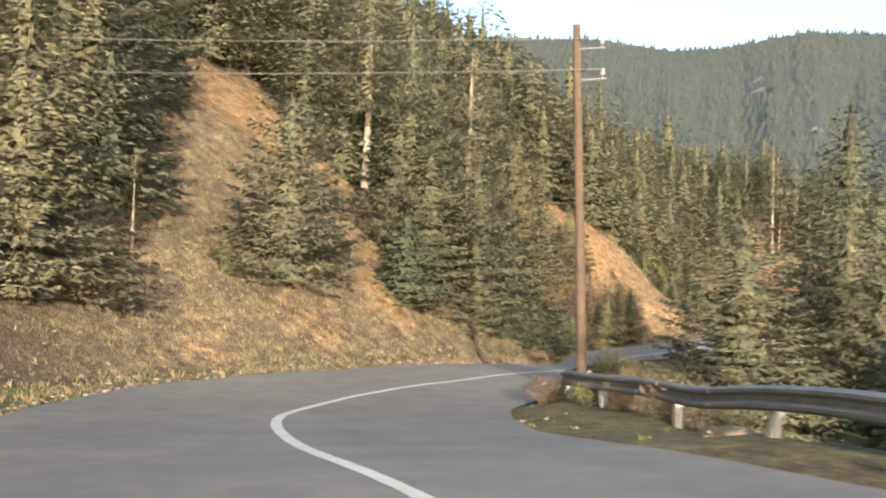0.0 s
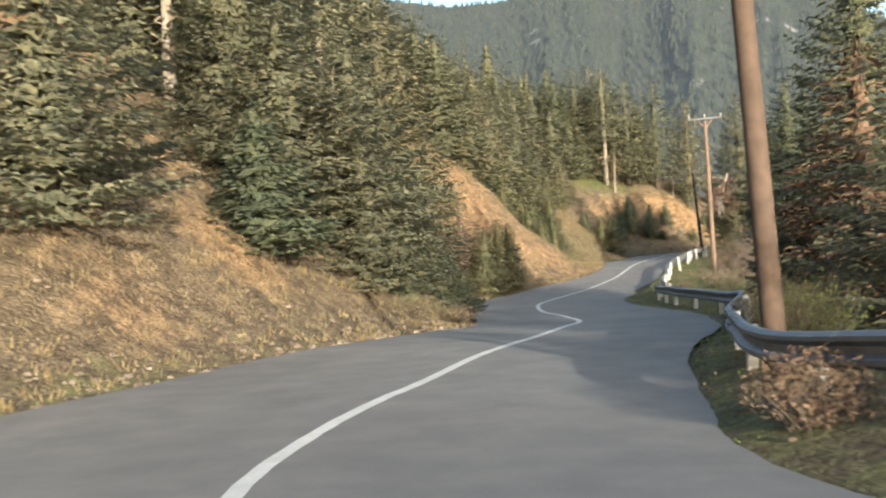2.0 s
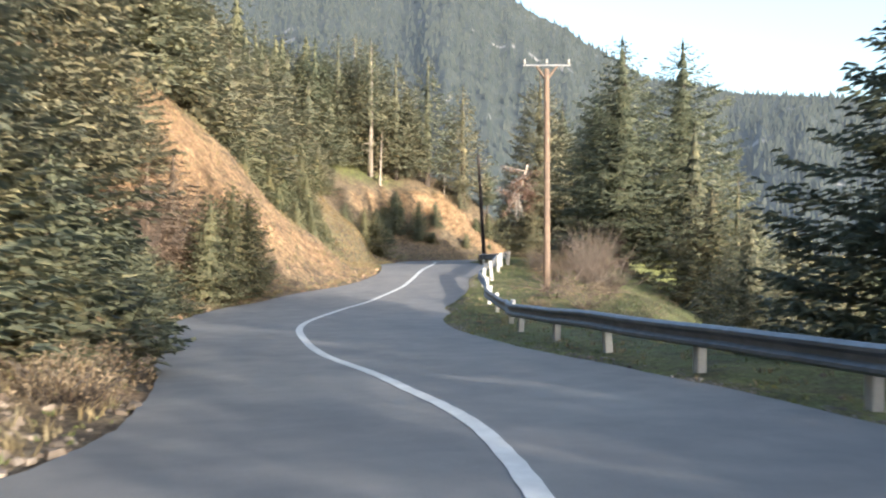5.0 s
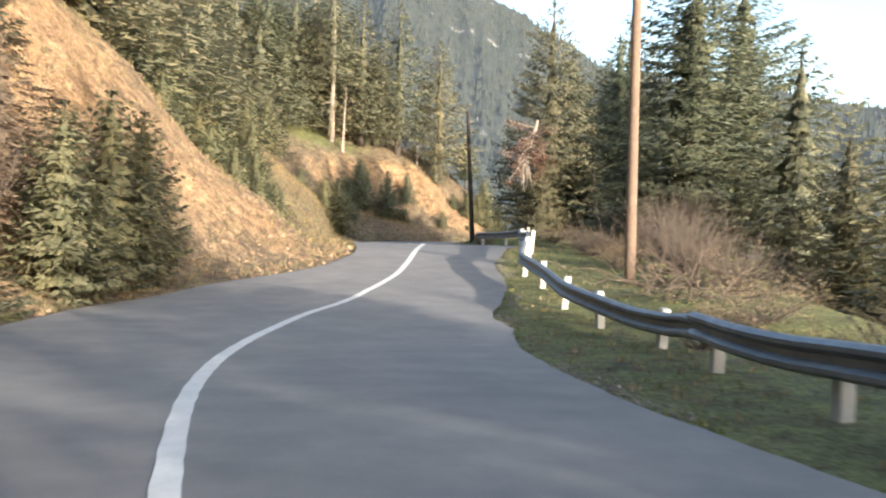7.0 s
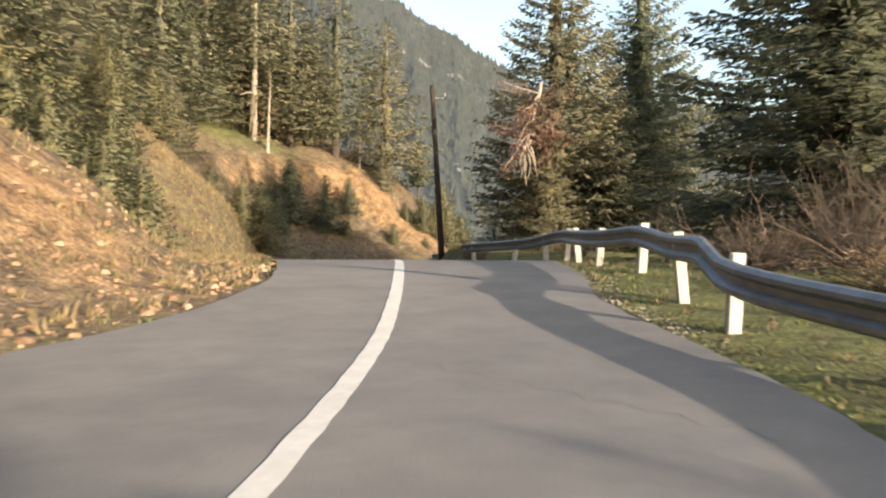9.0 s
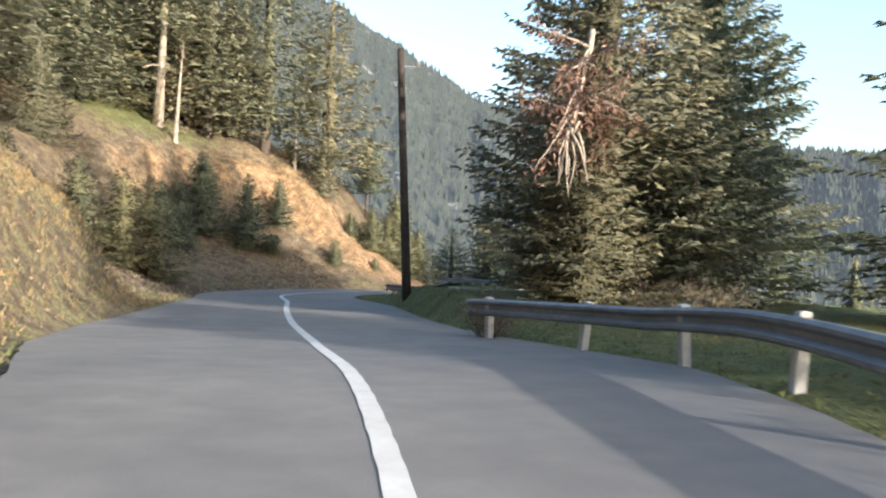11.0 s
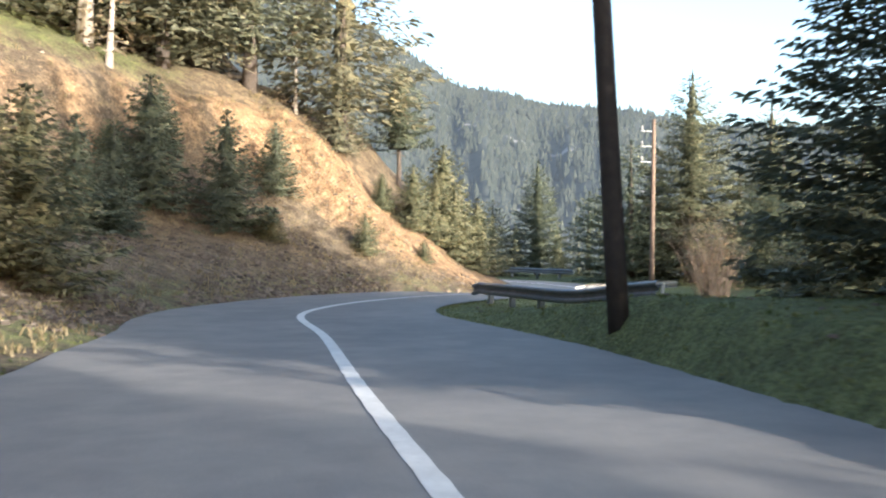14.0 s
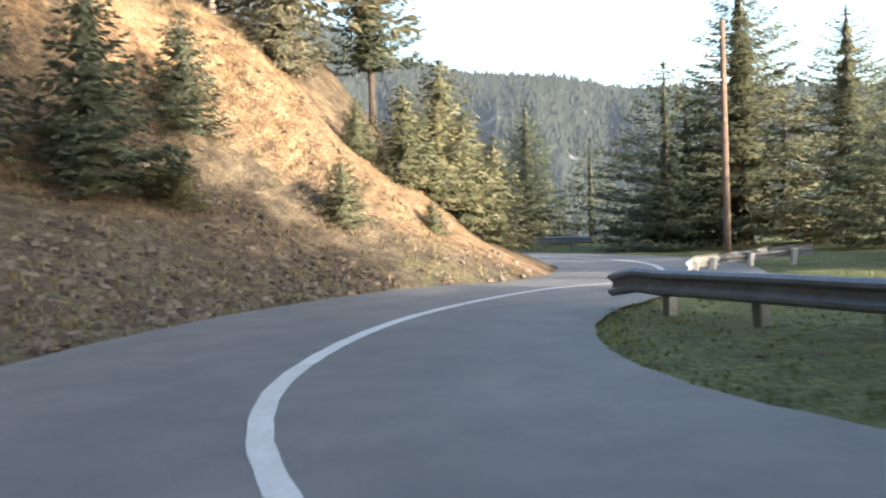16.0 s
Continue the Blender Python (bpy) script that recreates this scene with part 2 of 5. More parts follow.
def spline(pts, step=0.5):
    p = np.array(pts, float)
    p = np.vstack([2 * p[0] - p[1], p, 2 * p[-1] - p[-2]])
    out = []
    for i in range(1, len(p) - 2):
        n = max(2, int(np.linalg.norm(p[i + 1] - p[i]) / step))
        for u in np.arange(n) / n:
            a, b, c, d = p[i - 1], p[i], p[i + 1], p[i + 2]
            out.append(0.5 * (2 * b + (c - a) * u + (2 * a - 5 * b + 4 * c - d) * u * u + (3 * b - a - 3 * c + d) * u ** 3))
    out.append(p[-2])
    return np.array(out)


CL = spline(ROAD, 0.3)
for _ in range(2):
    CL[1:-1] = (CL[:-2] + 2 * CL[1:-1] + CL[2:]) / 4
CS = np.r_[0, np.cumsum(np.hypot(*np.diff(CL[:, :2], axis=0).T))]
CS -= CS[np.argmin(np.hypot(CL[:, 0] - 2.3, CL[:, 1]))]
# a low crest in the first bend, a flatter one further on
CL[:, 2] += np.interp(CS, [21, 23.5, 26, 29, 32, 35, 38, 41, 45, 70, 74, 78, 82, 86, 90], [0, 0.05, 0.14, 0.17, 0.22, 0.20, 0.15, 0.06, 0, 0, -0.12, -0.16, -0.12, -0.06, 0])
CT = np.gradient(CL[:, :2], axis=0)
CT /= np.linalg.norm(CT, axis=1)[:, None]
CN = np.stack([-CT[:, 1], CT[:, 0]], 1)            # to the left


def left_w(s):
    return np.interp(s, [0, 16, 21.5, 23, 25.5, 28, 31, 34, 37, 40, 45, 51, 56, 60, 66, 69, 71, 74, 76.5, 79, 85, 94, 98, 103, 107, 112, 118, 122, 128, 134], [4.1, 4.1, 4.85, 4.65, 4.35, 4.1, 3.75, 3.45, 3.05, 2.95, 2.85, 2.6, 3.1, 3.5, 3.95, 3.75, 3.4, 2.6, 2.05, 1.8, 2.5, 4.0, 4.0, 3.75, 3.5, 3.55, 3.25, 3.0, 2.8, 2.8])


def right_w(s):
    return np.interp(s, [0, 7, 10, 13, 16, 20, 25, 28, 32, 35, 40, 46, 52, 60, 65, 68, 72, 77, 84, 91, 94, 97, 100, 107, 111, 113, 116, 119, 123, 127], [4.0, 3.7, 3.45, 3.5, 3.95, 3.95, 3.8, 3.5, 3.4, 3.7, 3.5, 3.5, 3.68, 3.78, 3.85, 3.2, 2.95, 2.5, 3.2, 4.35, 4.2, 3.85, 3.6, 3.55, 3.7, 3.65, 3.35, 3.05, 2.55, 2.4])


def road_sd(xy):
    """Arc length, signed distance (left positive) and road height for points of the plan."""
    xy = np.atleast_2d(np.asarray(xy, float))
    S, D, Z = [], [], []
    for i in range(0, len(xy), 4000):
        q = xy[i:i + 4000]
        d2 = (q[:, None, 0] - CL[None, :, 0]) ** 2 + (q[:, None, 1] - CL[None, :, 1]) ** 2
        k = d2.argmin(1)
        r = q - CL[k, :2]
        along = (r * CT[k]).sum(1)
        side = (r * CN[k]).sum(1)
        S.append(CS[k] + np.clip(along, -0.4, 0.4))
        D.append(np.where(side >= 0, 1, -1) * np.sqrt(d2[np.arange(len(q)), k]))
        Z.append(CL[k, 2])
    return np.concatenate(S), np.concatenate(D), np.concatenate(Z)


def on_road(s, d, dz=0.0):
    k = int(np.clip(np.searchsorted(CS, s), 0, len(CS) - 1))
    x, y = CL[k, :2] + CN[k] * d
    return np.array([x, y, CL[k, 2] + dz])


def wave(x, y, scale, seed=0.0):
    """Smooth noise from a few turned sine waves, about -1 to 1."""
    v = 0
    for i, (a, f) in enumerate(((0.3, 1.0), (1.35, 1.37), (2.2, 1.83), (2.9, 2.6), (0.9, 3.4))):
        v = v + np.sin((x * math.cos(a + seed) + y * math.sin(a + seed)) * f / scale * 2 * math.pi * 0.4 + seed * 7 + i * 1.9) / (1 + 0.45 * i)
    return v / 2.3


def ground_z(xy):
    xy = np.atleast_2d(np.asarray(xy, float))
    s, d, zr = road_sd(xy)
    x, y = xy[:, 0], xy[:, 1]
    lw, rw = left_w(s), right_w(s)
    # left: a verge, then the cut slope and the hill
    verge = np.interp(s, [0, 20, 32, 40, 55, 66, 81, 86, 90, 95, 103, 107, 112, 122, 135], [1.0, 0.9, 0.5, 0.4, 0.8, 0.6, 0.5, 2.4, 1.5, 0.5, 0.4, 0.9, 1.0, 0.9, 0.8])
    ks = [0, 20, 27, 34, 41, 46, 54, 62, 70, 76, 83, 87, 91, 96, 102, 107, 118, 128, 136, 145]
    k1 = np.interp(s, ks, [0.75, 0.8, 0.85, 0.9, 0.75, 0.8, 1.2, 1.25, 1.2, 1.05, 0.86, 0.66, 0.66, 0.66, 0.66, 0.60, 0.56, 0.58, 0.75, 0.9])
    k2 = np.interp(s, ks, [0.70, 0.75, 0.80, 0.95, 1.0, 1.0, 0.85, 0.80, 0.80, 0.80, 0.80, 0.85, 0.75, 0.65, 0.7, 1.05, 1.25, 1.35, 1.30, 1.1])
    e = d - lw - verge
    k3 = np.interp(s, [30, 60, 90], [0.84, 0.76, 0.66])
    up = np.where(e < 6, e * k1, np.where(e < 10.5, 6 * k1 + (e - 6) * k2, 6 * k1 + 4.5 * k2 + (e - 10.5) * k3))
    up = np.where(e > 60, 6 * k1 + 4.5 * k2 + 49.5 * k3 + (e - 60) * 0.25, up)
    up = np.minimum(up, 75)
    up = np.where(e < 1.5, np.maximum(e, 0) ** 2 / 3.0 * k1, up - 0.75 * k1 * 1.0)
    up = np.maximum(up, 0) * np.clip((y + 34) / 40, 0.03, 1)
    # the spur at the end: a low apron, then a steep cut and a gentler grassy top
    ek = [0, 2.3, 4.8, 6.8, 8.4, 10.5, 16, 40]
    near_spur = np.interp(e + verge, ek, [0, 0.75, 1.7, 3.4, 6.5, 8.0, 10.8, 24.0])
    far_spur = np.interp(e + verge, ek, [0, 0.95, 3.5, 5.8, 7.1, 8.5, 11.0, 24.0])
    u = np.clip((s - 130) / 5.5, 0, 1)
    w = np.clip((s - 113) / 8, 0, 1) * np.clip((165 - s) / 15, 0, 1)
    up = up * (1 - w) + (near_spur * (1 - u) + far_spur * u) * w
    nose = np.clip((e + 0.4) / 1.9, 0, 1)
    up = up + 2.2 * nose * nose * (3 - 2 * nose) * np.interp(s, [93, 97, 107, 111], [0, 1, 1, 0])
    rough = (0.16 * wave(x, y, 1.5, 6.0) + 0.30 * wave(x, y, 3.2, 1.0) + 0.7 * wave(x, y, 11, 2.0)) * np.clip(e / 4, 0, 1)
    zl = zr - 0.025 + 0.045 * np.clip((d - lw) / 0.7, 0, 1) + up + rough
    # right: a verge, then the fall to the valley
    rv = np.interp(s, [0, 22, 34, 50, 60, 66, 80, 92, 97, 108, 114, 124, 135], [2.4, 2.2, 2.4, 3.0, 4.0, 7.0, 6.0, 7.0, 12.0, 12.0, 5.0, 9.0, 14.0])
    g = -d - rw - rv
    down = np.where(g > 0, np.where(g < 40, -0.42 * g, -16.8 - (g - 40) * 0.12), 0)
    down = np.maximum(down, -38)
    zr2 = zr - 0.025 * np.clip(1 - (-d - rw) / 0.7, 0, 1) + down + (0.06 * wave(x, y, 2.5, 3.0) + 0.25 * wave(x, y, 9, 4.0) * np.clip(g / 4, 0, 1)) * np.clip((-d - rw) / 1.0, 0, 1)
    zr2 = zr2 + np.interp(s, [14, 20, 27, 32, 92, 98, 107, 113, 119], [0, 0.3, 0.3, 0, 0, 0.42, 0.7, 0.7, 0]) * np.clip((-d - rw - 0.1) / np.where(s < 60, 1.8, 0.55), 0, 1) * np.clip(1 - g / 6, 0, 1)
    z = np.where(d > lw, zl, np.where(d < -rw, zr2, zr - 0.10))
    far = np.clip((np.hypot(x - 30, y - 60) - 220) / 300, 0, 1)
    return z * (1 - far) + -30 * far


# bare soil: plan, radius, strength
BARE = [(-9.0, 44.5, 5.0, 1.0), (-6.3, 47.0, 3.0, 1.0), (-3.6, 38.5, 2.2, 0.6), (-2.2, 35.8, 2.2, 0.6), (-6.5, 27.0, 2.3, 0.45), (-4.0, 31.5, 2.2, 0.5), (-8.0, 22.0, 2.0, 0.4),
        (9.5, 64.5, 3.0, 0.5), (11.0, 68.0, 4.0, 0.7), (8.5, 68.5, 4.5, 1.0), (13.0, 71.0, 3.8, 0.52), (15.5, 71.5, 3.0, 0.6), (17.8, 73.2, 2.6, 0.75)]
BARE += [(10.5, 73.0, 4.5, 1.0), (13.5, 74.5, 4.2, 0.65), (17.0, 75.5, 4.0, 0.55), (20.5, 78.0, 4.0, 0.5), (23.0, 81.5, 2.8, 0.45), (-16.0, 43.0, 4.0, 1.0), (4.5, 43.0, 1.8, 0.6)]
# the cut face of the last spur
BARE += [(39.5, 119.9, 1.5, 0.6), (41.5, 121.0, 1.4, 0.6), (43.6, 122.2, 1.4, 0.6), (46.0, 123.0, 1.4, 0.6), (48.6, 123.4, 1.6, 1.0), (50.6, 123.0, 2.0, 1.0), (52.6, 121.8, 2.5, 1.0), (53.6, 119.8, 2.0, 1.0), (56.0, 119.4, 2.2, 1.0), (59.5, 119.5, 2.4, 0.9)]


def bareness(x, y):
    v = np.zeros_like(x)
    for bx, by, br, k in BARE:
        v = np.maximum(v, k * (1.15 - np.hypot(x - bx, y - by) / br * 0.75))
    return np.clip(v, 0, 1)


def grid_axis(lo, hi, step, far, n=16):
    inner = np.arange(lo, hi + 1e-6, step)
    out = np.geomspace(step, far, n).cumsum()
    out = out * far / out[-1]
    return np.r_[lo - out[::-1], inner, hi + out]


def build_ground():
    gx = grid_axis(-24, 92, 0.55, 4200)
    gy = grid_axis(-16, 146, 0.55, 4200)
    X, Y = np.meshgrid(gx, gy)
    xy = np.stack([X.ravel(), Y.ravel()], 1)
    z = ground_z(xy)
    nx, ny = len(gx), len(gy)
    i = np.arange(nx * ny).reshape(ny, nx)
    f = np.stack([i[:-1, :-1].ravel(), i[:-1, 1:].ravel(), i[1:, 1:].ravel(), i[1:, :-1].ravel()], 1)
    me = bpy.data.meshes.new("ground")
    v = np.column_stack([xy, z])
    me.vertices.add(len(v)); me.vertices.foreach_set("co", v.ravel())
    me.loops.add(f.size); me.loops.foreach_set("vertex_index", f.ravel().astype(np.int32))
    me.polygons.add(len(f)); me.polygons.foreach_set("loop_start", np.arange(0, f.size, 4, dtype=np.int32))
    me.update(calc_edges=True)
    s, d, _ = road_sd(xy)
    bare = bareness(xy[:, 0], xy[:, 1])
    grass = np.where(d < 0, np.interp(s, [0, 15, 25, 44, 60, 75, 90, 110, 130], [0.4, 0.45, 0.5, 0.6, 0.6, 0.65, 0.8, 0.85, 0.9]), 0.12)
    e = d - left_w(s)
    grass = np.where((d > 0) & (e < 1.6), np.interp(s, [0, 20, 30, 40, 60, 80, 100, 125], [0.7, 0.65, 0.5, 0.15, 0.5, 0.4, 0.75, 0.4]), grass)
    grass = np.where((d > 0) & (s > 88) & (s < 113) & (e < 6), 0.38, grass)
    upper = np.clip(1.5 - np.hypot(xy[:, 0] - 42.0, xy[:, 1] - 126.5) / 6, 0, 1) * 0.62
    grass = np.maximum(grass, upper)
    for nm, val in (("bare", bare), ("grass", grass * (1 - bare))):
        a = me.attributes.new(nm, "FLOAT", "POINT")
        a.data.foreach_set("value", val.astype(np.float32))
    me.polygons.foreach_set("use_smooth", [True] * len(me.polygons))
    me.materials.append(M_GROUND)
    return tagged(new("ground", me), "steep mountainside of dry soil, scree and thin grass", "ground", kind="structure")


build_ground()


def strip(name, s0, s1, lfun, rfun, dz, material, cols=2, label="", category="", thick=0.0):
    """A ribbon that follows the road from s0 to s1."""
    k = np.where((CS >= s0) & (CS <= s1))[0]
    vs, fs = [], []
    for i in k:
        a, b = lfun(CS[i]), rfun(CS[i])
        for c in range(cols):
            u = c / (cols - 1)
            q = CL[i, :2] + CN[i] * (a + (b - a) * u)
            vs.append((q[0], q[1], CL[i, 2] + dz))
    for r in range(len(k) - 1):
        for c in range(cols - 1):
            o = r * cols + c
            fs.append((o, o + 1, o + cols + 1, o + cols))
    me = mesh_of(name, vs, fs, material, True)
    ob = new(name, me)
    if label:
        tagged(ob, label, category, kind="structure")
    return ob, k, me


def build_road():
    cols = 15
    ragged = lambda s, q: 0.02 * math.sin(s * 0.9 + q) + 0.012 * math.sin(s * 2.3 + 2 * q) + 0.010 * math.sin(s * 5.1 + 3 * q) + 0.008 * math.sin(s * 9.7 + q)
    ob, k, me = strip("road", -150, 400, lambda s: float(left_w(s)) + ragged(s, 0.4), lambda s: -float(right_w(s)) + ragged(s, 2.0), 0.0, M_ASPHALT, cols,
                      "worn grey asphalt of a two-lane mountain road", "road")
    wear = []
    for i in k:
        s = CS[i]
        for c in range(cols):
            d = left_w(s) - (left_w(s) + right_w(s)) * c / (cols - 1)
            w = sum(math.exp(-((d - t) / 0.42) ** 2) for t in (2.55, 1.0, -1.0, -2.6)) * 0.16
            w += 0.12 * max(0.0, math.sin(s * 0.31 + d * 0.4) - 0.55)
            wear.append(w)
    a = me.attributes.new("wear", "FLOAT", "POINT")
    a.data.foreach_set("value", wear)
    drift = lambda s: float(np.interp(s, [14, 17, 20, 23, 26, 29, 32, 35, 38, 41, 45, 50, 60, 64, 68, 72, 76], [0, -0.03, -0.14, -0.18, -0.15, -0.18, -0.22, -0.28, -0.25, -0.12, -0.05, 0, -0.05, -0.13, -0.10, -0.05, 0]))
    strip("centre_line", -150, 400, lambda s: drift(s) + 0.08 + 0.006 * math.sin(s * 7), lambda s: drift(s) - 0.08 + 0.006 * math.sin(s * 9), 0.006, M_LINE, 2,
          "continuous white painted centre line, slightly worn", "road marking")


build_road()

def crack(points, width, label):
    """A thin filled crack in the asphalt through points of the road (s, offset)."""
    rng = random.Random(int(points[0][0] * 10))
    pts = []
    for (s0, d0), (s1, d1) in zip(points[:-1], points[1:]):
        for i in range(8):
            u = i / 8
            pts.append(on_road(s0 + (s1 - s0) * u, d0 + (d1 - d0) * u + rng.uniform(-0.03, 0.03), 0.004))
    vs, fs = [], []
    for i, p in enumerate(pts):
        w = width * rng.uniform(0.4, 1.2)
        vs += [(p[0], p[1] - w, p[2]), (p[0], p[1] + w, p[2])]
        if i:
            fs.append((2 * i - 2, 2 * i - 1, 2 * i + 1, 2 * i))
    tagged(new("road_crack", mesh_of("road_crack", vs, fs, M_TAR)), label, "road crack", kind="structure")


M_TAR = simple("crack_filler", (0.09, 0.088, 0.086), (0.14, 0.136, 0.13), 9.0, 0.8, bump_s=0.2, bump_d=0.004)
crack([(72.5, -0.4), (71.6, -1.2), (70.8, -2.0), (70.2, -2.6)], 0.008, "thin dark crack across the lane")
crack([(30.5, 3.6), (28.5, 1.8), (27.4, 0.6), (26.2, -1.2)], 0.008, "thin dark crack across the road")

# ---- far mountains ----
RIDGE = [(-40, 12.0), (0, 15.0), (8.7, 14.9), (13.3, 14.2), (16, 14.2), (18.4, 14.6), (21, 14.9), (25, 14.5), (28, 15.4), (31.5, 14.6), (33, 13.5), (35, 12.6), (36, 11.8), (37.4, 11.1), (38.4, 10.5), (39.6, 9.6), (42.8, 9.1), (44.5, 8.6),
         (50, 8.1), (54, 7.2), (57.7, 7.0), (68, 6.3), (80, 7.0), (100, 6.0), (140, 5.0)]


def mountain_material(name, rocky):
    m, t, b = mat(name, 1.0)
    n2 = noise_tex(t, 0.05, 4, 0.7)
    c = ramp(t, n2.outputs[0], [(0.3, (0.014, 0.022, 0.018)), (0.55, (0.030, 0.036, 0.029)), (0.75, (0.05, 0.054, 0.044))]).outputs[0]
    if rocky:
        at = t.nodes.new("ShaderNodeAttribute"); at.attribute_name = "rock"
        n1 = noise_tex(t, 0.03, 5, 0.75)
        add = t.nodes.new("ShaderNodeMath"); add.operation = "ADD"
        t.links.new(at.outputs["Fac"], add.inputs[0]); t.links.new(n1.outputs[0], add.inputs[1])
        rk = ramp(t, add.outputs[0], [(0.86, (0, 0, 0)), (0.98, (1, 1, 1))])
        c = mixc(t, rk.outputs[0], c, (0.17, 0.165, 0.155))
    t.links.new(c, b.inputs["Base Color"])
    # distance haze is put in as a faint blue-grey glow of the surface
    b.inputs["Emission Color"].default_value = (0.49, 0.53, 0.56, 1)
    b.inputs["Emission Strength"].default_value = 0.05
    return m


M_MOUNTAIN = mountain_material("forested_mountain_haze_glow", True)
M_FAR_FOREST = mountain_material("far_conifers_haze_glow", False)


def rock_patch(p):
    """0 to about 0.5 where pale rock shows between the far trees."""
    v = wave(p[:, 0] + p[:, 2], p[:, 1] - 2 * p[:, 2], 150, 5.3) + 0.8 * wave(p[:, 0], p[:, 1] + 3 * p[:, 2], 55, 2.1)
    return np.clip((v - 0.75) * 0.9, 0, 0.5)


def build_mountains():
    rng = np.random.default_rng(5)
    az = np.radians(np.arange(-40, 140, 0.25))
    el = np.interp(np.degrees(az), *zip(*RIDGE))
    rows = np.linspace(0, 1, 60)
    c = np.array([20.0, 55.0])
    V = []
    R0, R1 = 900.0, 2600.0
    for u in rows:
        rad = R0 + (R1 - R0) * u
        x = c[0] + np.sin(az) * rad; y = c[1] + np.cos(az) * rad
        top = np.tan(np.radians(el)) * R1
        z = -60 + (top + 60) * u ** 0.9
        gul = np.sin(np.degrees(az) * 0.9 + 2.2 * np.sin(u * 3)) * 12 + np.sin(np.degrees(az) * 2.3 + 4 * u) * 5 + np.sin(np.degrees(az) * 5.1 - 3 * u) * 3
        z = z + gul * np.sin(u * math.pi) + (2.0 * np.sin(np.degrees(az) * 9) + 1.5 * rng.standard_normal(len(az))) * u
        V.append(np.stack([x, y, z], 1))
    V = np.array(V)
    n, mcol = V.shape[:2]
    i = np.arange(n * mcol).reshape(n, mcol)
    f = np.stack([i[:-1, :-1].ravel(), i[1:, :-1].ravel(), i[1:, 1:].ravel(), i[:-1, 1:].ravel()], 1)
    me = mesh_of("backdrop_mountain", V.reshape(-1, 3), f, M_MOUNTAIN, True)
    rock = rock_patch(V.reshape(-1, 3))
    at = me.attributes.new("rock", "FLOAT", "POINT")
    at.data.foreach_set("value", rock.astype(np.float32))
    tagged(new("backdrop_mountain", me), "forested mountain ridge with pale rock patches far off, haze added as a glow", "mountain", kind="structure")
    # trees of the far woods: many small spires
    vs, fs = [], []
    cnt = 36000
    a = rng.random(cnt) * (n - 1.01); b = (np.interp(0, [0], [0]) + rng.random(cnt)) * (mcol - 1.01)
    ai, bi = a.astype(int), b.astype(int)
    fa, fb = (a - ai)[:, None], (b - bi)[:, None]
    P = (V[ai, bi] * (1 - fa) + V[ai + 1, bi] * fa) * (1 - fb) + (V[ai, bi + 1] * (1 - fa) + V[ai + 1, bi + 1] * fa) * fb
    keep = rock_patch(P) < 0.12 + 0.3 * rng.random(cnt) ** 2
    P = P[keep]; cnt = len(P)
    h = rng.uniform(8, 19, cnt); r = h * rng.uniform(0.24, 0.36, cnt)
    ring = np.array([(math.cos(t), math.sin(t)) for t in (0.3, 1.87, 3.44, 5.01)])
    base = np.zeros((cnt, 5, 3))
    for kx in range(4):
        base[:, kx, 0] = P[:, 0] + ring[kx, 0] * r; base[:, kx, 1] = P[:, 1] + ring[kx, 1] * r; base[:, kx, 2] = P[:, 2] - 3
    base[:, 4] = P; base[:, 4, 2] += h
    o = np.arange(cnt)[:, None] * 5
    f = np.concatenate([o + np.array([kx, (kx + 1) % 4, 4]) for kx in range(4)])
    tagged(new("far_forest", mesh_of("far_forest", base.reshape(-1, 3), f, M_FAR_FOREST)), "dense dark conifer forest on the far mountainside, haze added as a glow", "forest", kind="stuff")


build_mountains()

# ---- trees ----


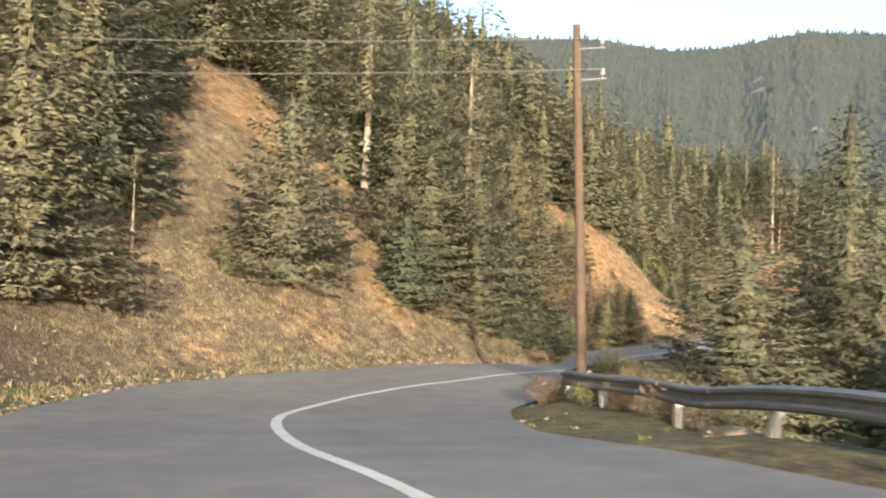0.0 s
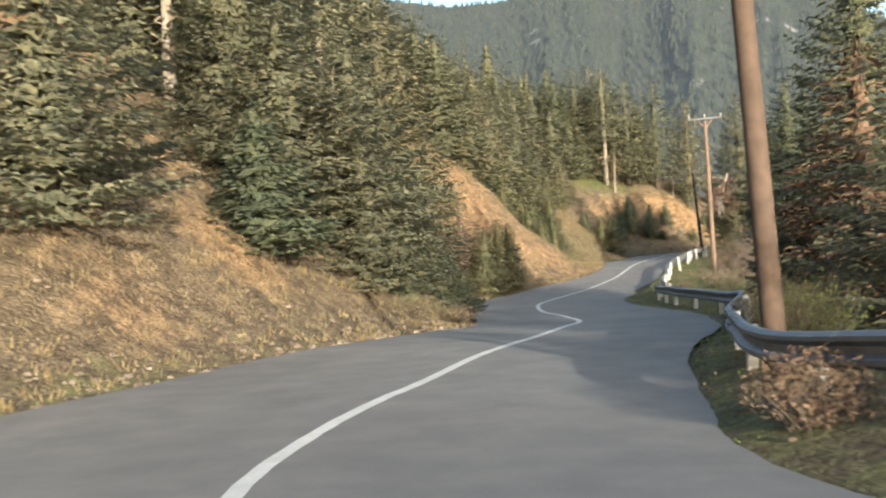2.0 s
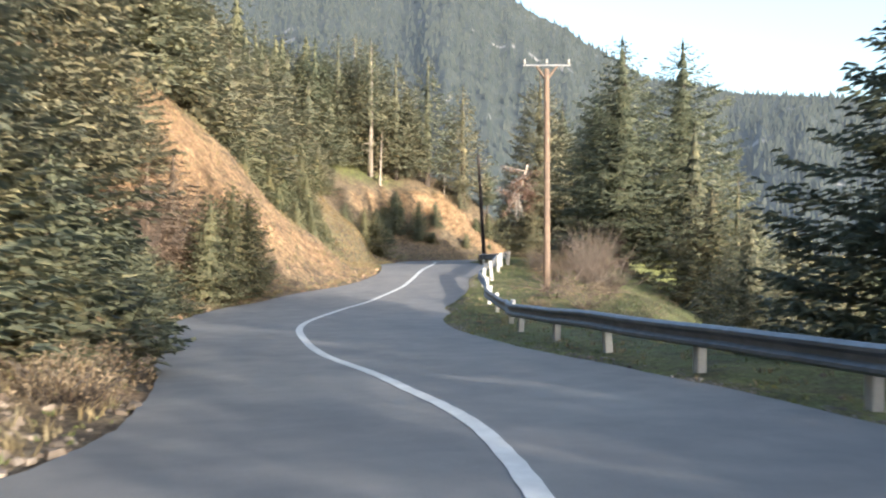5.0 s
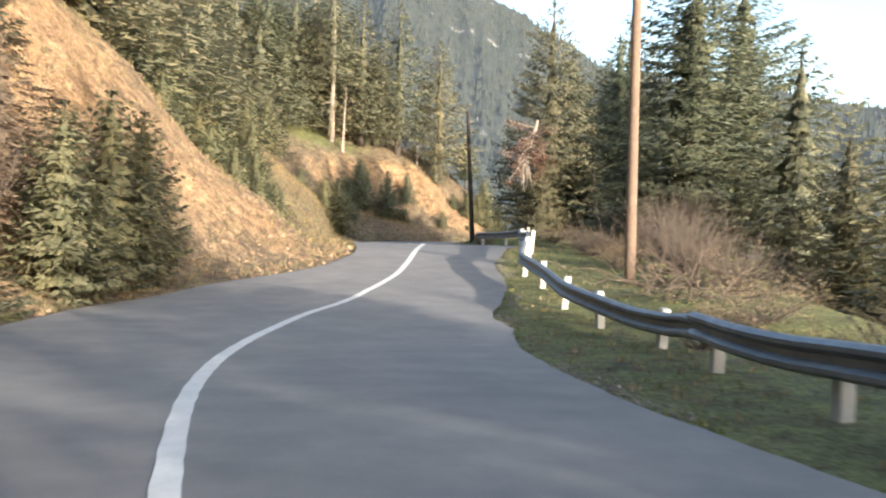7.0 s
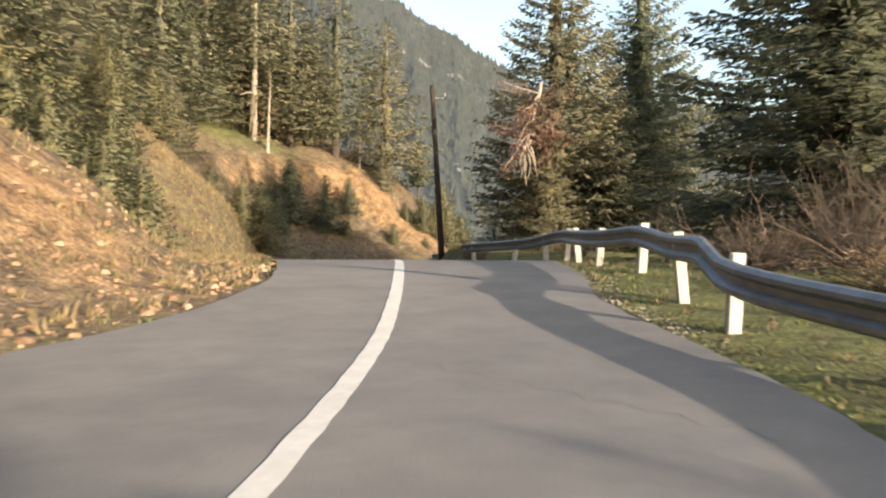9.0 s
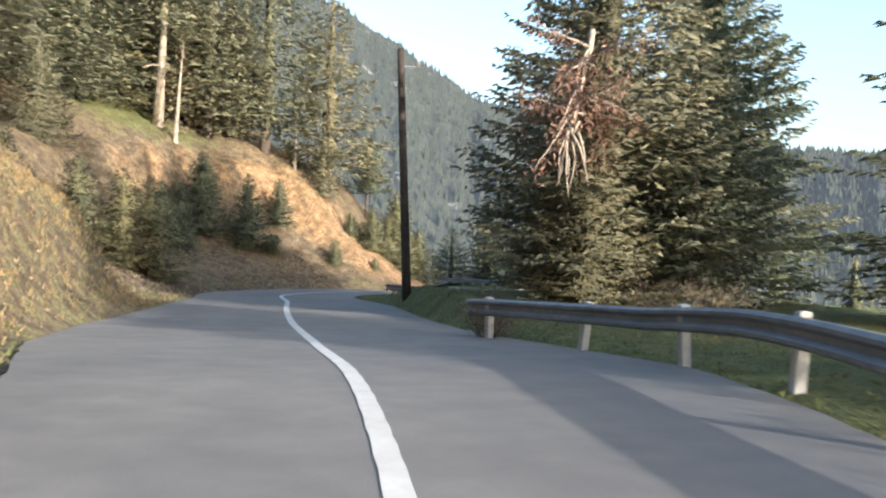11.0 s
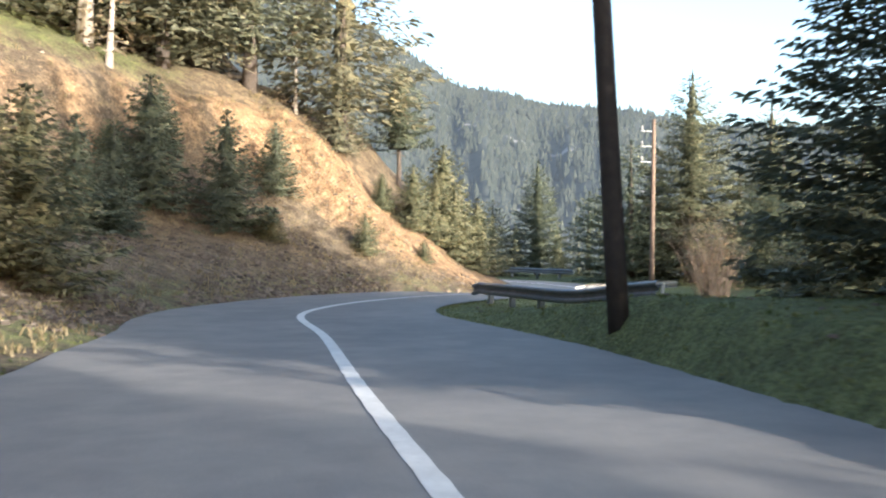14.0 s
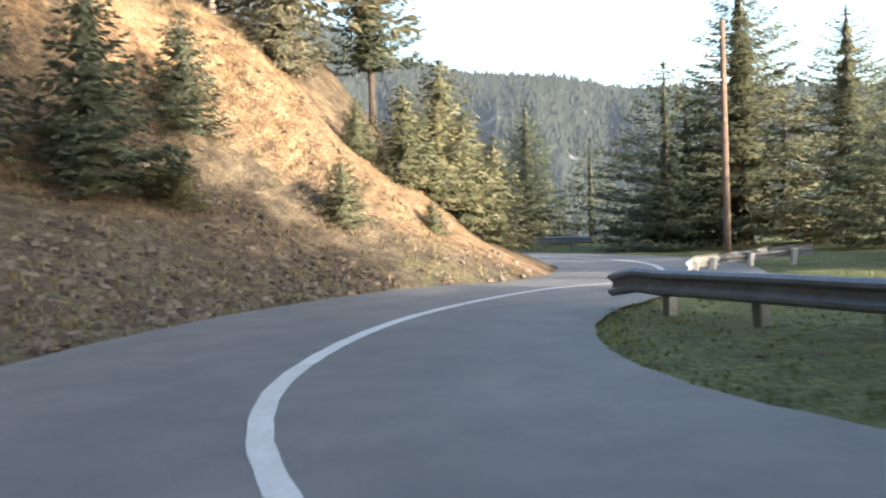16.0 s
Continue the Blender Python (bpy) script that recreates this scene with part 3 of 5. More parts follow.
def sprays(h, r, seed, base=0.06, power=0.75, whorls=26, per=7, droop=0.15, wide=1.0, fine=1.0, fill=1.0, core=0.6, gaps=0.06, ragged=0.0):
    """Triangles of a fir's crown: whorls of flat, slightly upturned fronds, each set with short overlapping twigs."""
    rng = np.random.default_rng(seed)
    tris = []
    near_kind = fine > 1
    whorls = int(whorls * ((1.3 if h < 5 else 1.0) if near_kind else 0.85))
    per = per * (1.12 if near_kind else 0.95)
    gap_v = (0.165 if near_kind else 0.46) * (1 + 0.02 * h)
    cap = 0.011 * h + 0.20 if near_kind else 0.028 * h + 0.17
    ph = rng.uniform(0, 6.28, 6)

    def lobe(a, u):
        w = 1 + 0.12 * math.sin(2 * a + ph[0] + 3 * u) + 0.10 * math.sin(3 * a + ph[1] - 7 * u) + 0.08 * math.sin(a + ph[2] + 17 * u)
        return w * (1 - ragged * max(0.0, math.sin(2 * a + ph[3] + 19 * u) * math.sin(a + ph[4] - 31 * u) + 0.1))

    def reach(u):
        L = 0.92 * r * (1 - u) ** power + 0.02 * h * (1 - u) + 0.07
        return L * (0.78 + 1.9 * u) if u < 0.115 else L

    up = np.array([0, 0, 1.0])

    def frond(p0, dr, L, tan_p, sag, lift, v0):
        """One flat spray from p0 along dr: paired twigs and a rounded end. Returns its rib as a function."""
        sd = np.array([-dr[1], dr[0], 0.0])
        rib = lambda v: p0 + dr * (L * v) + up * (L * (v * tan_p - sag * v + lift * v * v))
        m = max(2, int(L * (1 - v0) / gap_v) + 1)
        v = 1 - (np.arange(m) + rng.uniform(0.1, 0.5)) / m * (1 - v0)
        P = np.array([rib(x) for x in v])
        q = np.minimum(cap, (0.46 * L * np.clip(1.06 - v, 0, 1) ** 0.6 + 0.07) * wide) * (1.0 if near_kind else 1.15)
        for side in (-1, 1):
            ang = 0.85 + rng.uniform(-0.22, 0.22, m)
            t = dr * np.cos(ang)[:, None] + sd * (side * np.sin(ang))[:, None] + up * rng.uniform(-0.32, 0.12, m)[:, None]
            w = np.cross(t, up)
            w /= np.linalg.norm(w, axis=1)[:, None] + 1e-6
            roll = rng.uniform(-0.7, 0.7, m)[:, None]
            w = w * np.cos(roll) + up * np.sin(roll)
            L1 = (q * rng.uniform(0.75, 1.2, m))[:, None]
            bw = 0.11 * L1 + (0.022 if near_kind else 0.045)
            mid = P + t * L1 * 0.55 + up * 0.03
            tip = P + t * L1 - up * 0.10 * L1
            tris.append(np.stack([P, mid + w * bw, tip], 1))
            tris.append(np.stack([P, tip, mid - w * bw], 1))
        e = 3 if near_kind else 2
        p = rib(0.9)
        a = np.linspace(-0.75, 0.75, e) + rng.uniform(-0.2, 0.2, e)
        t = dr * np.cos(a)[:, None] + sd * np.sin(a)[:, None] + up * rng.uniform(-0.05, 0.35, e)[:, None]
        q = (0.10 + 0.05 * min(L, 2.0)) * rng.uniform(0.8, 1.25, e)[:, None]
        w = np.cross(t, up)
        roll = rng.uniform(-0.8, 0.8, e)[:, None]
        w = (w * np.cos(roll) + up * np.sin(roll)) * q * 0.24
        tris.append(np.stack([np.repeat(p[None], e, 0), p + t * q * 0.6 + w, p + t * q], 1))
        tris.append(np.stack([np.repeat(p[None], e, 0), p + t * q, p + t * q * 0.6 - w], 1))
        return rib

    for wi in range(whorls):
        u = min(max((wi + rng.uniform(-0.35, 0.35)) / (whorls - 1), 0), 1)
        z = h * (base + (0.975 - base) * u)
        n = max(5, int(per * (0.55 + 0.6 * (1 - u))))
        off = rng.uniform(0, 6.28)
        for k in range(n):
            if rng.random() < gaps:
                continue
            az = off + 6.283 * k / n + rng.uniform(-0.3, 0.3)
            L = reach(u) * rng.uniform(0.82, 1.07) * lobe(az, u)
            tp = math.tan(0.60 * u - droop + rng.uniform(-0.13, 0.13))
            dr = np.array([math.cos(az), math.sin(az), 0.0])
            rib = frond(up * z, dr, L, tp, 0.20, 0.34, 0.22 if L > 0.6 else 0.05)
            # long limbs fork into side sprays
            if L > 1.5:
                for vs in ((0.5, 0.76) if near_kind else (0.68,)):
                    for side in (-1, 1):
                        a2 = az + side * rng.uniform(0.5, 0.85)
                        frond(rib(vs), np.array([math.cos(a2), math.sin(a2), 0.0]), L * (0.62 - 0.36 * vs) * rng.uniform(0.8, 1.2), tp + 0.1 + rng.uniform(-0.15, 0.1), 0.1, 0.22, 0.25)
    # leader
    b0 = np.array([0, 0, h * 0.955])
    for k in range(3):
        w2 = np.array([math.cos(k * 2.1), math.sin(k * 2.1), 0]) * (0.035 + 0.004 * h)
        tris.append(np.array([[b0 + w2, (0, 0, h * 1.01), b0 - w2]]))
    # inner sprays, close to the stem, that keep the crown from being seen through
    n = int(fill * (40 * h * r + 140) * (0.9 if near_kind else 0.7))
    u = 1 - np.sqrt(rng.random(n))
    a = rng.uniform(0, 6.283, n)
    R = np.array([reach(x) * lobe(y, x) for x, y in zip(u, a)]) * np.sqrt(rng.uniform(0.05, 0.86, n))
    dr = np.column_stack([np.cos(a), np.sin(a), np.zeros(n)])
    p = dr * R[:, None] + np.column_stack([np.zeros(n), np.zeros(n), h * (base + (0.95 - base) * u) - R * rng.uniform(0.0, 0.25, n)])
    t = dr * rng.uniform(0.4, 1.0, n)[:, None] + np.column_stack([-dr[:, 1], dr[:, 0], np.zeros(n)]) * rng.uniform(-0.9, 0.9, n)[:, None]
    t[:, 2] = rng.uniform(-0.5, 0.1, n)
    q = ((0.20 + 0.008 * h) * rng.uniform(0.7, 1.3, n) * (0.85 if near_kind else 1.3))[:, None]
    w = np.cross(t, [0, 0, 1.0]); w /= np.linalg.norm(w, axis=1)[:, None] + 1e-6
    roll = rng.uniform(-1.2, 1.2, n)[:, None]
    w = (w * np.cos(roll) + np.array([0, 0, 1.0]) * np.sin(roll)) * q * 0.19
    tris.append(np.stack([p + w, p + t * q, p - w], 1))
    # ragged drooping tiers round the stem
    tiers = int((8 + h * 0.8) * (1.5 if near_kind else 1)) if core else 0
    core = core * (0.42 if near_kind else 0.38)
    nseg = (16 if h < 10 else 20) if near_kind else 11
    for k in range(tiers):
        u = (k + 0.5) / tiers
        z = h * (base + (0.95 - base) * (u + rng.uniform(-0.35, 0.35) / tiers))
        R = rng.uniform(0.8, 1.1) * reach(u) * core
        drop = h * (0.97 - base) / tiers * 1.35
        m = nseg * 2
        aa = rng.uniform(0, 6.28) + 6.283 * (np.arange(m) + rng.uniform(-0.3, 0.3, m)) / m
        rr = R * np.where(np.arange(m) % 2 == 0, rng.uniform(0.8, 1.25, m), rng.uniform(0.4, 0.7, m)) * np.array([lobe(x, u) for x in aa])
        rim = np.column_stack([np.cos(aa) * rr, np.sin(aa) * rr, z - drop * rng.uniform(0.3, 0.9, m)])
        top = np.repeat(np.array([[0, 0, z + drop * 0.5]]), m, 0)
        tris.append(np.stack([top, rim, np.roll(rim, -1, 0)], 1))
    v = np.concatenate(tris).reshape(-1, 3)
    return v, np.arange(len(v)).reshape(-1, 3), tiers * nseg * 2


def trunk(h, rad, seed, base=0.06, bare=True, bend=0.01):
    """A tapered trunk with a few dead limbs below the crown."""
    rng = np.random.default_rng(seed + 99)
    n = 7
    pts = [(bend * h * math.sin(3 * i / n + seed), bend * h * math.cos(2 * i / n), h * i / (n - 1) * 0.97 - (0.6 if i == 0 else 0)) for i in range(n)]
    x0, y0 = pts[0][:2]
    pts = [(a - x0 * (1 - i / (n - 1)), b - y0 * (1 - i / (n - 1)), c) for i, (a, b, c) in enumerate(pts)]
    rr = [rad * (1.25 if i == 0 else 1) * (1 - 0.93 * i / (n - 1)) for i in range(n)]
    parts = [tube(pts, rr, 8)]
    for k in range(int(4 + 10 * base)):
        z = h * rng.uniform(0.08, max(0.25, base * 1.3)); a = rng.uniform(0, 6.28); L = rng.uniform(0.05, 0.11) * h
        d = np.array([math.cos(a), math.sin(a), rng.uniform(-0.3, 0.35)])
        p0 = np.array([0, 0, z])
        parts.append(tube([p0, p0 + d * L * 0.5, p0 + d * L + np.array([0, 0, -0.1 * L])], [rad * 0.22, rad * 0.15, rad * 0.04], 5))
    return join(parts)


FIRS = {}


def soften(v):
    """Turns the needles' shading normals outward from the stem, so that a crown is lit as one body."""
    q = v.reshape(-1, 3, 3)
    c = q.mean(1)
    out = np.column_stack([c[:, 0], c[:, 1], np.full(len(c), 0.0)])
    out /= np.linalg.norm(out, axis=1)[:, None] + 1e-6
    g = np.cross(q[:, 1] - q[:, 0], q[:, 2] - q[:, 0])
    g /= np.linalg.norm(g, axis=1)[:, None] + 1e-9
    n = out * 0.85 + np.array([0, 0, 0.5]) + g * 0.25
    n /= np.linalg.norm(n, axis=1)[:, None]
    return np.repeat(n, 3, 0)


def outward(v):
    """Winds each small face so that it looks away from the stem."""
    q = v.reshape(-1, 3, 3).copy()
    c = q.mean(1)
    g = np.cross(q[:, 1] - q[:, 0], q[:, 2] - q[:, 0])
    d = (g[:, :2] * c[:, :2]).sum(1) / (np.linalg.norm(c[:, :2], axis=1) + 1e-6) + 0.6 * g[:, 2]
    q[d < 0] = q[d < 0][:, ::-1]
    return q.reshape(-1, 3)


def soft_crown(v, f, h, base, material):
    me = mesh_of("crown", v, f, material, True)
    me.normals_split_custom_set_from_vertices(soften(v).tolist())
    return me


def fir_kind(key, h, r, seed, crown_mat, bark=None, label="", **kw):
    bark = bark or M_BARK
    base = kw.get("base", 0.06)
    v, f, inner = sprays(h, r, seed, fine=1.4, **kw)
    v = outward(v)
    cm = soft_crown(v, f, h, base, crown_mat)
    v, f, inner = sprays(h, r, seed + 50, fine=0.5, **kw)
    v = outward(v)
    cl = soft_crown(v, f, h, base, crown_mat)
    tv, tf = trunk(h, 0.018 * h + 0.03, seed, kw.get("base", 0.06))
    tm = mesh_of("trunk", tv, tf, bark, True)
    FIRS[key] = (h, cm, tm, label, v, inner, cl)


fir_kind("young_a", 4.0, 1.55, 1, M_FIR_YOUNG, label="young green fir with branches down to the ground", whorls=17, per=9, base=0.02, power=0.72, core=1.15, fill=1.6)
fir_kind("young_b", 4.0, 1.5, 2, M_FIR_DARK, label="young dark green fir on the slope", whorls=17, per=9, base=0.02, power=0.76, core=1.15, fill=1.6)
fir_kind("young_c", 3.0, 1.35, 3, M_FIR_YOUNG, label="small bushy fir with yellowish green tips", whorls=13, per=9, base=0.02, power=0.6, core=1.1, fill=1.6)
fir_kind("mid_a", 8.0, 2.7, 4, M_FIR, label="dense mid-sized fir with layered sprays", whorls=25, per=7, base=0.03, power=0.56, core=0.8, fill=1.2)
fir_kind("mid_b", 8.0, 3.0, 5, M_FIR, label="broad olive green fir with layered sprays", whorls=24, per=7, base=0.03, power=0.52, ragged=0.3, core=0.8, fill=1.2)
fir_kind("mid_c", 8.0, 2.6, 6, M_FIR_DARK, label="slim dark green fir", whorls=27, per=9, base=0.05, power=0.66, core=0.3, ragged=0.25)
fir_kind("tall_a", 14.0, 4.0, 7, M_FIR, label="tall old fir with a ragged crown", whorls=32, per=8, base=0.12, power=0.6, core=0.45, gaps=0.12, ragged=0.35, fill=1.0)
fir_kind("tall_b", 14.0, 3.7, 8, M_FIR_DARK, label="tall dark fir with heavy drooping branches", whorls=36, per=8, base=0.07, power=0.58, droop=0.24, ragged=0.35, fill=1.2, core=0.8)
fir_kind("bare_a", 15.0, 3.7, 9, M_FIR, M_BARK_PALE, "tall fir with a long bare pale trunk", whorls=22, per=6, base=0.36, power=0.5, core=0.45, gaps=0.15, ragged=0.45)
fir_kind("pine", 6.0, 1.7, 10, M_FIR_DARK, M_BARK, "flat-topped tree with a bare stem", whorls=13, per=10, base=0.34, power=0.36, droop=0.05, fill=1.4, core=1.0, ragged=0.5)
fir_kind("dead", 8.0, 1.9, 11, M_DRYBUSH, M_BARK_PALE, "grey-brown dead fir with bare twigs", whorls=20, per=6, base=0.10, wide=0.6, fill=0.15, core=0.0, gaps=0.25, ragged=0.4)
fir_kind("withered", 8.0, 2.6, 12, M_THICKET, M_BARK, "brown withered fir hung with dry drooping twigs", whorls=26, per=7, base=0.06, power=0.45, droop=0.75, fill=0.9, core=0.5, ragged=0.4)


def place_tree(key, x, y, height, turn=None, lean=(0, 0), z=None, label="", group="firs on the hillside", wide=1.0):
    h, cm, tm, lab, _, _, coarse = FIRS[key]
    rng = random.Random(int(x * 131 + y * 517))
    ob = new({"pine": "pine_tree", "dead": "dead_tree", "withered": "dead_tree"}.get(key, "fir_tree"))
    k = height / h
    z = float(ground_z([(x, y)])[0]) - 0.12 if z is None else z
    ob.matrix_world = Matrix.LocRotScale((x, y, z), Euler((radians(lean[0]), radians(lean[1]), radians(rng.uniform(0, 360) if turn is None else turn))), (k * wide, k * wide, k))
    tagged(ob, label or lab, "tree", group)
    mesh_part("trunk", tm, ob)
    off = abs(float(road_sd([(x, y)])[1][0]))
    near_road = off < 9.0 or (group != "firs on the hillside" and off < (18 if height > 11 else 13.5)) or group == "young firs on the bare spur"
    mesh_part("crown", cm if near_road else coarse, ob)
    return ob


HAND = []          # plan of the trees set one by one


def tree(key, x, y, height, **kw):
    HAND.append((x, y))
    if key in ("mid_c", "tall_b"):
        kw.setdefault("wide", 1.3 if key == "mid_c" else 1.15)
    return place_tree(key, x, y, height, **kw)


RG = "firs along the valley side"
# valley side
# next two firs stand out of view, added to shade the verge and road
tree("young_b", 6.6, 3.4, 5.0, group=RG)
tree("young_b", 8.0, 7.4, 4.6, group=RG)
tree("young_b", 5.6, 12.0, 1.9, group=RG, wide=1.2, label="low dark fir pressed against the guard rail")
tree("mid_b", 7.9, 25.0, 5.6, group=RG, wide=1.5, label="broad bushy fir behind the guard rail")
tree("mid_b", 12.0, 25.5, 6.4, group=RG, wide=1.2)
tree("mid_c", 12.6, 21.5, 6.0, group=RG)
tree("withered", 10.1, 30.4, 5.8, group=RG, wide=1.25)
tree("mid_b", 13.4, 31.4, 7.4, group=RG, wide=1.1)
tree("mid_b", 15.5, 29.0, 8.0, group=RG, wide=1.2)
tree("mid_c", 17.6, 33.0, 8.5, group=RG, wide=1.3)
tree("mid_c", 19.5, 37.0, 8.0, group=RG, wide=1.2)
tree("tall_b", 16.9, 39.6, 13.0, group=RG, wide=1.1)
tree("mid_c", 16.5, 41.5, 7.0, group=RG)
tree("mid_b", 20.5, 43.5, 5.2, group=RG)
tree("mid_a", 20.5, 49.0, 4.4, group=RG)
tree("mid_c", 33.5, 62.5, 7.0, group=RG)
tree("tall_b", 35.2, 72.6, 12.5, group=RG, wide=1.35)
tree("tall_b", 46.0, 80.0, 15.0, group=RG, wide=1.25)
tree("mid_a", 37.0, 69.0, 9.5, group=RG, wide=1.15)
tree("tall_a", 41.0, 89.3, 13.8, group=RG)
tree("tall_a", 50.0, 93.0, 15.5, group=RG)
tree("mid_b", 40.0, 88.8, 4.8, group=RG, wide=1.15)
tree("mid_c", 41.8, 90.4, 5.4, group=RG, wide=1.15)
tree("mid_c", 43.0, 88.0, 7.4, group=RG, wide=1.1)
tree("tall_b", 46.5, 90.0, 12.5, group=RG, wide=1.1)
tree("tall_b", 46.6, 94.6, 12.5, group=RG, wide=0.9)
tree("tall_b", 48.9, 97.6, 13.0, group=RG)
tree("mid_c", 62.0, 104.5, 6.5, group=RG)
tree("mid_c", 65.0, 107.0, 7.5, group=RG)
tree("mid_b", 69.0, 111.0, 6.0, group=RG)
tree("tall_b", 77.8, 123.8, 12.5, group=RG, wide=1.35)
tree("tall_b", 80.0, 120.0, 10.5, group=RG)
tree("mid_c", 75.0, 126.0, 8.5, group=RG)
tree("mid_c", 79.0, 127.5, 7.0, group=RG)
tree("tall_b", 80.0, 138.6, 8.5, group=RG)
tree("mid_c", 82.8, 136.2, 6.3, group=RG)
tree("mid_c", 84.5, 133.0, 5.0, group=RG)
tree("mid_c", 76.0, 139.0, 5.5, group=RG)
tree("mid_c", 86.0, 126.0, 8.0, group=RG)
tree("mid_c", 74.5, 116.0, 7.0, group=RG)
tree("mid_c", 71.0, 108.0, 6.0, group=RG)
for x, y, hh in ((31.4, 60.0, 4.6), (34.2, 64.8, 6.0), (30.0, 56.8, 4.4), (39.0, 64.4, 6.0), (26.6, 53.0, 4.2), (34.6, 58.6, 5.0)):
    tree("mid_b" if hh < 7 else "mid_a", x, y, hh, group=RG, wide=1.25)
# the last spur above the road
SP = "young firs on the bare spur"
for key, x, y, hh, wd in (("young_b", 43.5, 119.6, 4.3, 1.05), ("young_b", 45.9, 119.0, 4.0, 1.0), ("young_b", 49.0, 121.3, 2.7, 1.15), ("young_c", 47.2, 118.4, 1.1, 1.4),
                          ("young_c", 51.2, 118.6, 1.5, 1.0), ("young_a", 54.2, 121.8, 1.6, 1.1), ("young_a", 55.6, 121.5, 2.8, 1.2), ("young_c", 54.3, 119.1, 0.9, 1.1),
                          ("young_a", 56.9, 121.6, 3.0, 1.15), ("young_a", 58.2, 121.9, 3.4, 1.15), ("young_a", 58.6, 123.2, 4.6, 1.1), ("young_a", 59.6, 122.0, 3.4, 1.15), ("young_b", 44.6, 121.4, 2.4, 1.0),
                          ("young_b", 40.2, 116.6, 3.2, 1.1), ("young_b", 41.6, 117.6, 3.2, 1.0), ("young_c", 42.4, 120.2, 1.6, 1.0)):
    tree(key, x, y, hh, group=SP, wide=wd)
tree("tall_a", 54.2, 124.8, 13.5, wide=1.05)
tree("tall_a", 50.4, 126.0, 14.5)
tree("mid_b", 53.4, 123.9, 4.6, label="low spreading fir at the brink of the cut")
tree("tall_a", 47.0, 127.0, 14.0)
tree("mid_a", 48.6, 127.6, 9.0)
tree("tall_b", 45.4, 129.5, 14.0)
tree("bare_a", 43.6, 126.2, 15.0)
tree("tall_a", 41.0, 129.0, 14.0)
tree("tall_b", 38.2, 128.5, 13.0)
tree("dead", 52.0, 125.0, 4.5)
tree("pine", 57.6, 125.2, 5.6)
tree("dead", 43.5, 123.3, 6.5, lean=(0, 9), label="leaning dead trunk with few twigs")

LH = "firs on the cut slope"
for s_, e_, hh in ((87.0, 3.8, 2.6), (89.0, 3.0, 2.2), (91.0, 3.8, 2.8), (93.0, 3.2, 2.2), (95.0, 4.0, 2.6), (97.5, 4.6, 2.8), (90.0, 5.4, 3.4), (94.0, 5.8, 3.4), (84.5, 4.6, 2.4), (86.0, 5.6, 3.0), (88.0, 6.2, 3.4), (92.0, 6.6, 3.6), (96.0, 6.4, 3.4), (85.0, 7.4, 3.6), (98.5, 6.2, 3.2), (100.5, 5.6, 3.0)):
    x, y, _ = on_road(s_, float(left_w(s_)) + e_)
    tree("young_a", float(x), float(y), hh, group=LH, wide=1.1)
for key, x, y, hh, wd in (("mid_b", -5.3, 32.4, 6.6, 1.05), ("mid_a", 1.5, 42.2, 6.6, 1.1), ("mid_b", 1.4, 39.8, 4.2, 1.1), ("young_b", 2.7, 41.2, 2.8, 1.2), ("young_b", -1.4, 36.8, 3.6, 1.2), ("young_a", 3.4, 43.0, 2.6, 1.2), ("dead", 1.0, 41.0, 5.5, 1.0), ("young_b", 4.4, 45.4, 3.0, 1.2), ("mid_b", -11.8, 31.2, 7.6, 1.0), ("mid_a", -11.0, 24.6, 8.5, 1.0),
                          ("mid_a", -15.2, 40.0, 7.0, 1.0), ("mid_a", 3.0, 46.4, 5.6, 1.0), ("young_b", 3.6, 49.2, 4.4, 1.2), ("young_c", 4.6, 52.6, 3.0, 1.2), ("young_b", 7.0, 56.6, 3.0, 1.1),
                          ("withered", 10.4, 66.6, 3.8, 1.2), ("withered", 9.2, 65.0, 3.4, 1.2), ("mid_a", 9.2, 69.4, 5.0, 1.1), ("mid_b", 6.8, 66.0, 6.0, 1.1), ("young_a", 9.4, 62.4, 1.7, 1.4), ("young_a", 8.4, 60.8, 2.2, 1.3), ("young_a", 7.6, 59.0, 2.4, 1.2), ("young_a", 11.4, 65.2, 3.9, 0.85), ("young_a", 12.5, 66.4, 4.2, 0.85), ("young_a", 13.5, 67.8, 3.6, 0.85), ("young_c", -7.0, 30.6, 1.3, 1.1), ("young_c", -6.0, 33.6, 1.4, 1.0),
                          ("young_a", 36.9, 109.4, 4.0, 1.0), ("young_a", 35.6, 108.8, 3.8, 1.0), ("young_a", 34.2, 109.8, 3.6, 1.0), ("young_a", 30.8, 107.0, 3.4, 0.95), ("mid_b", 34.6, 117.6, 5.0, 1.0), ("young_a", 27.5, 98.6, 3.0, 1.0),
                          ("mid_a", -0.6, 40.4, 6.2, 1.2), ("mid_b", 0.0, 43.9, 6.0, 1.2), ("mid_b", 2.0, 44.4, 5.0, 1.2), ("mid_a", 2.4, 48.4, 6.0, 1.2), ("mid_b", -2.0, 41.2, 6.0, 1.0), ("young_a", 4.2, 51.0, 4.0, 1.1),
                          ("bare_a", -3.7, 43.6, 12.0, 0.9), ("bare_a", -1.6, 41.5, 11.5, 0.9), ("bare_a", 1.2, 46.6, 12.5, 0.9), ("tall_a", -0.5, 48.0, 12.0, 1.0), ("tall_a", 3.6, 50.0, 11.0, 1.0), ("tall_a", -7.5, 51.5, 11.0, 1.0)):
    tree(key, x, y, hh, group=LH, wide=wd * (1.0 if key == "bare_a" else 1.15))

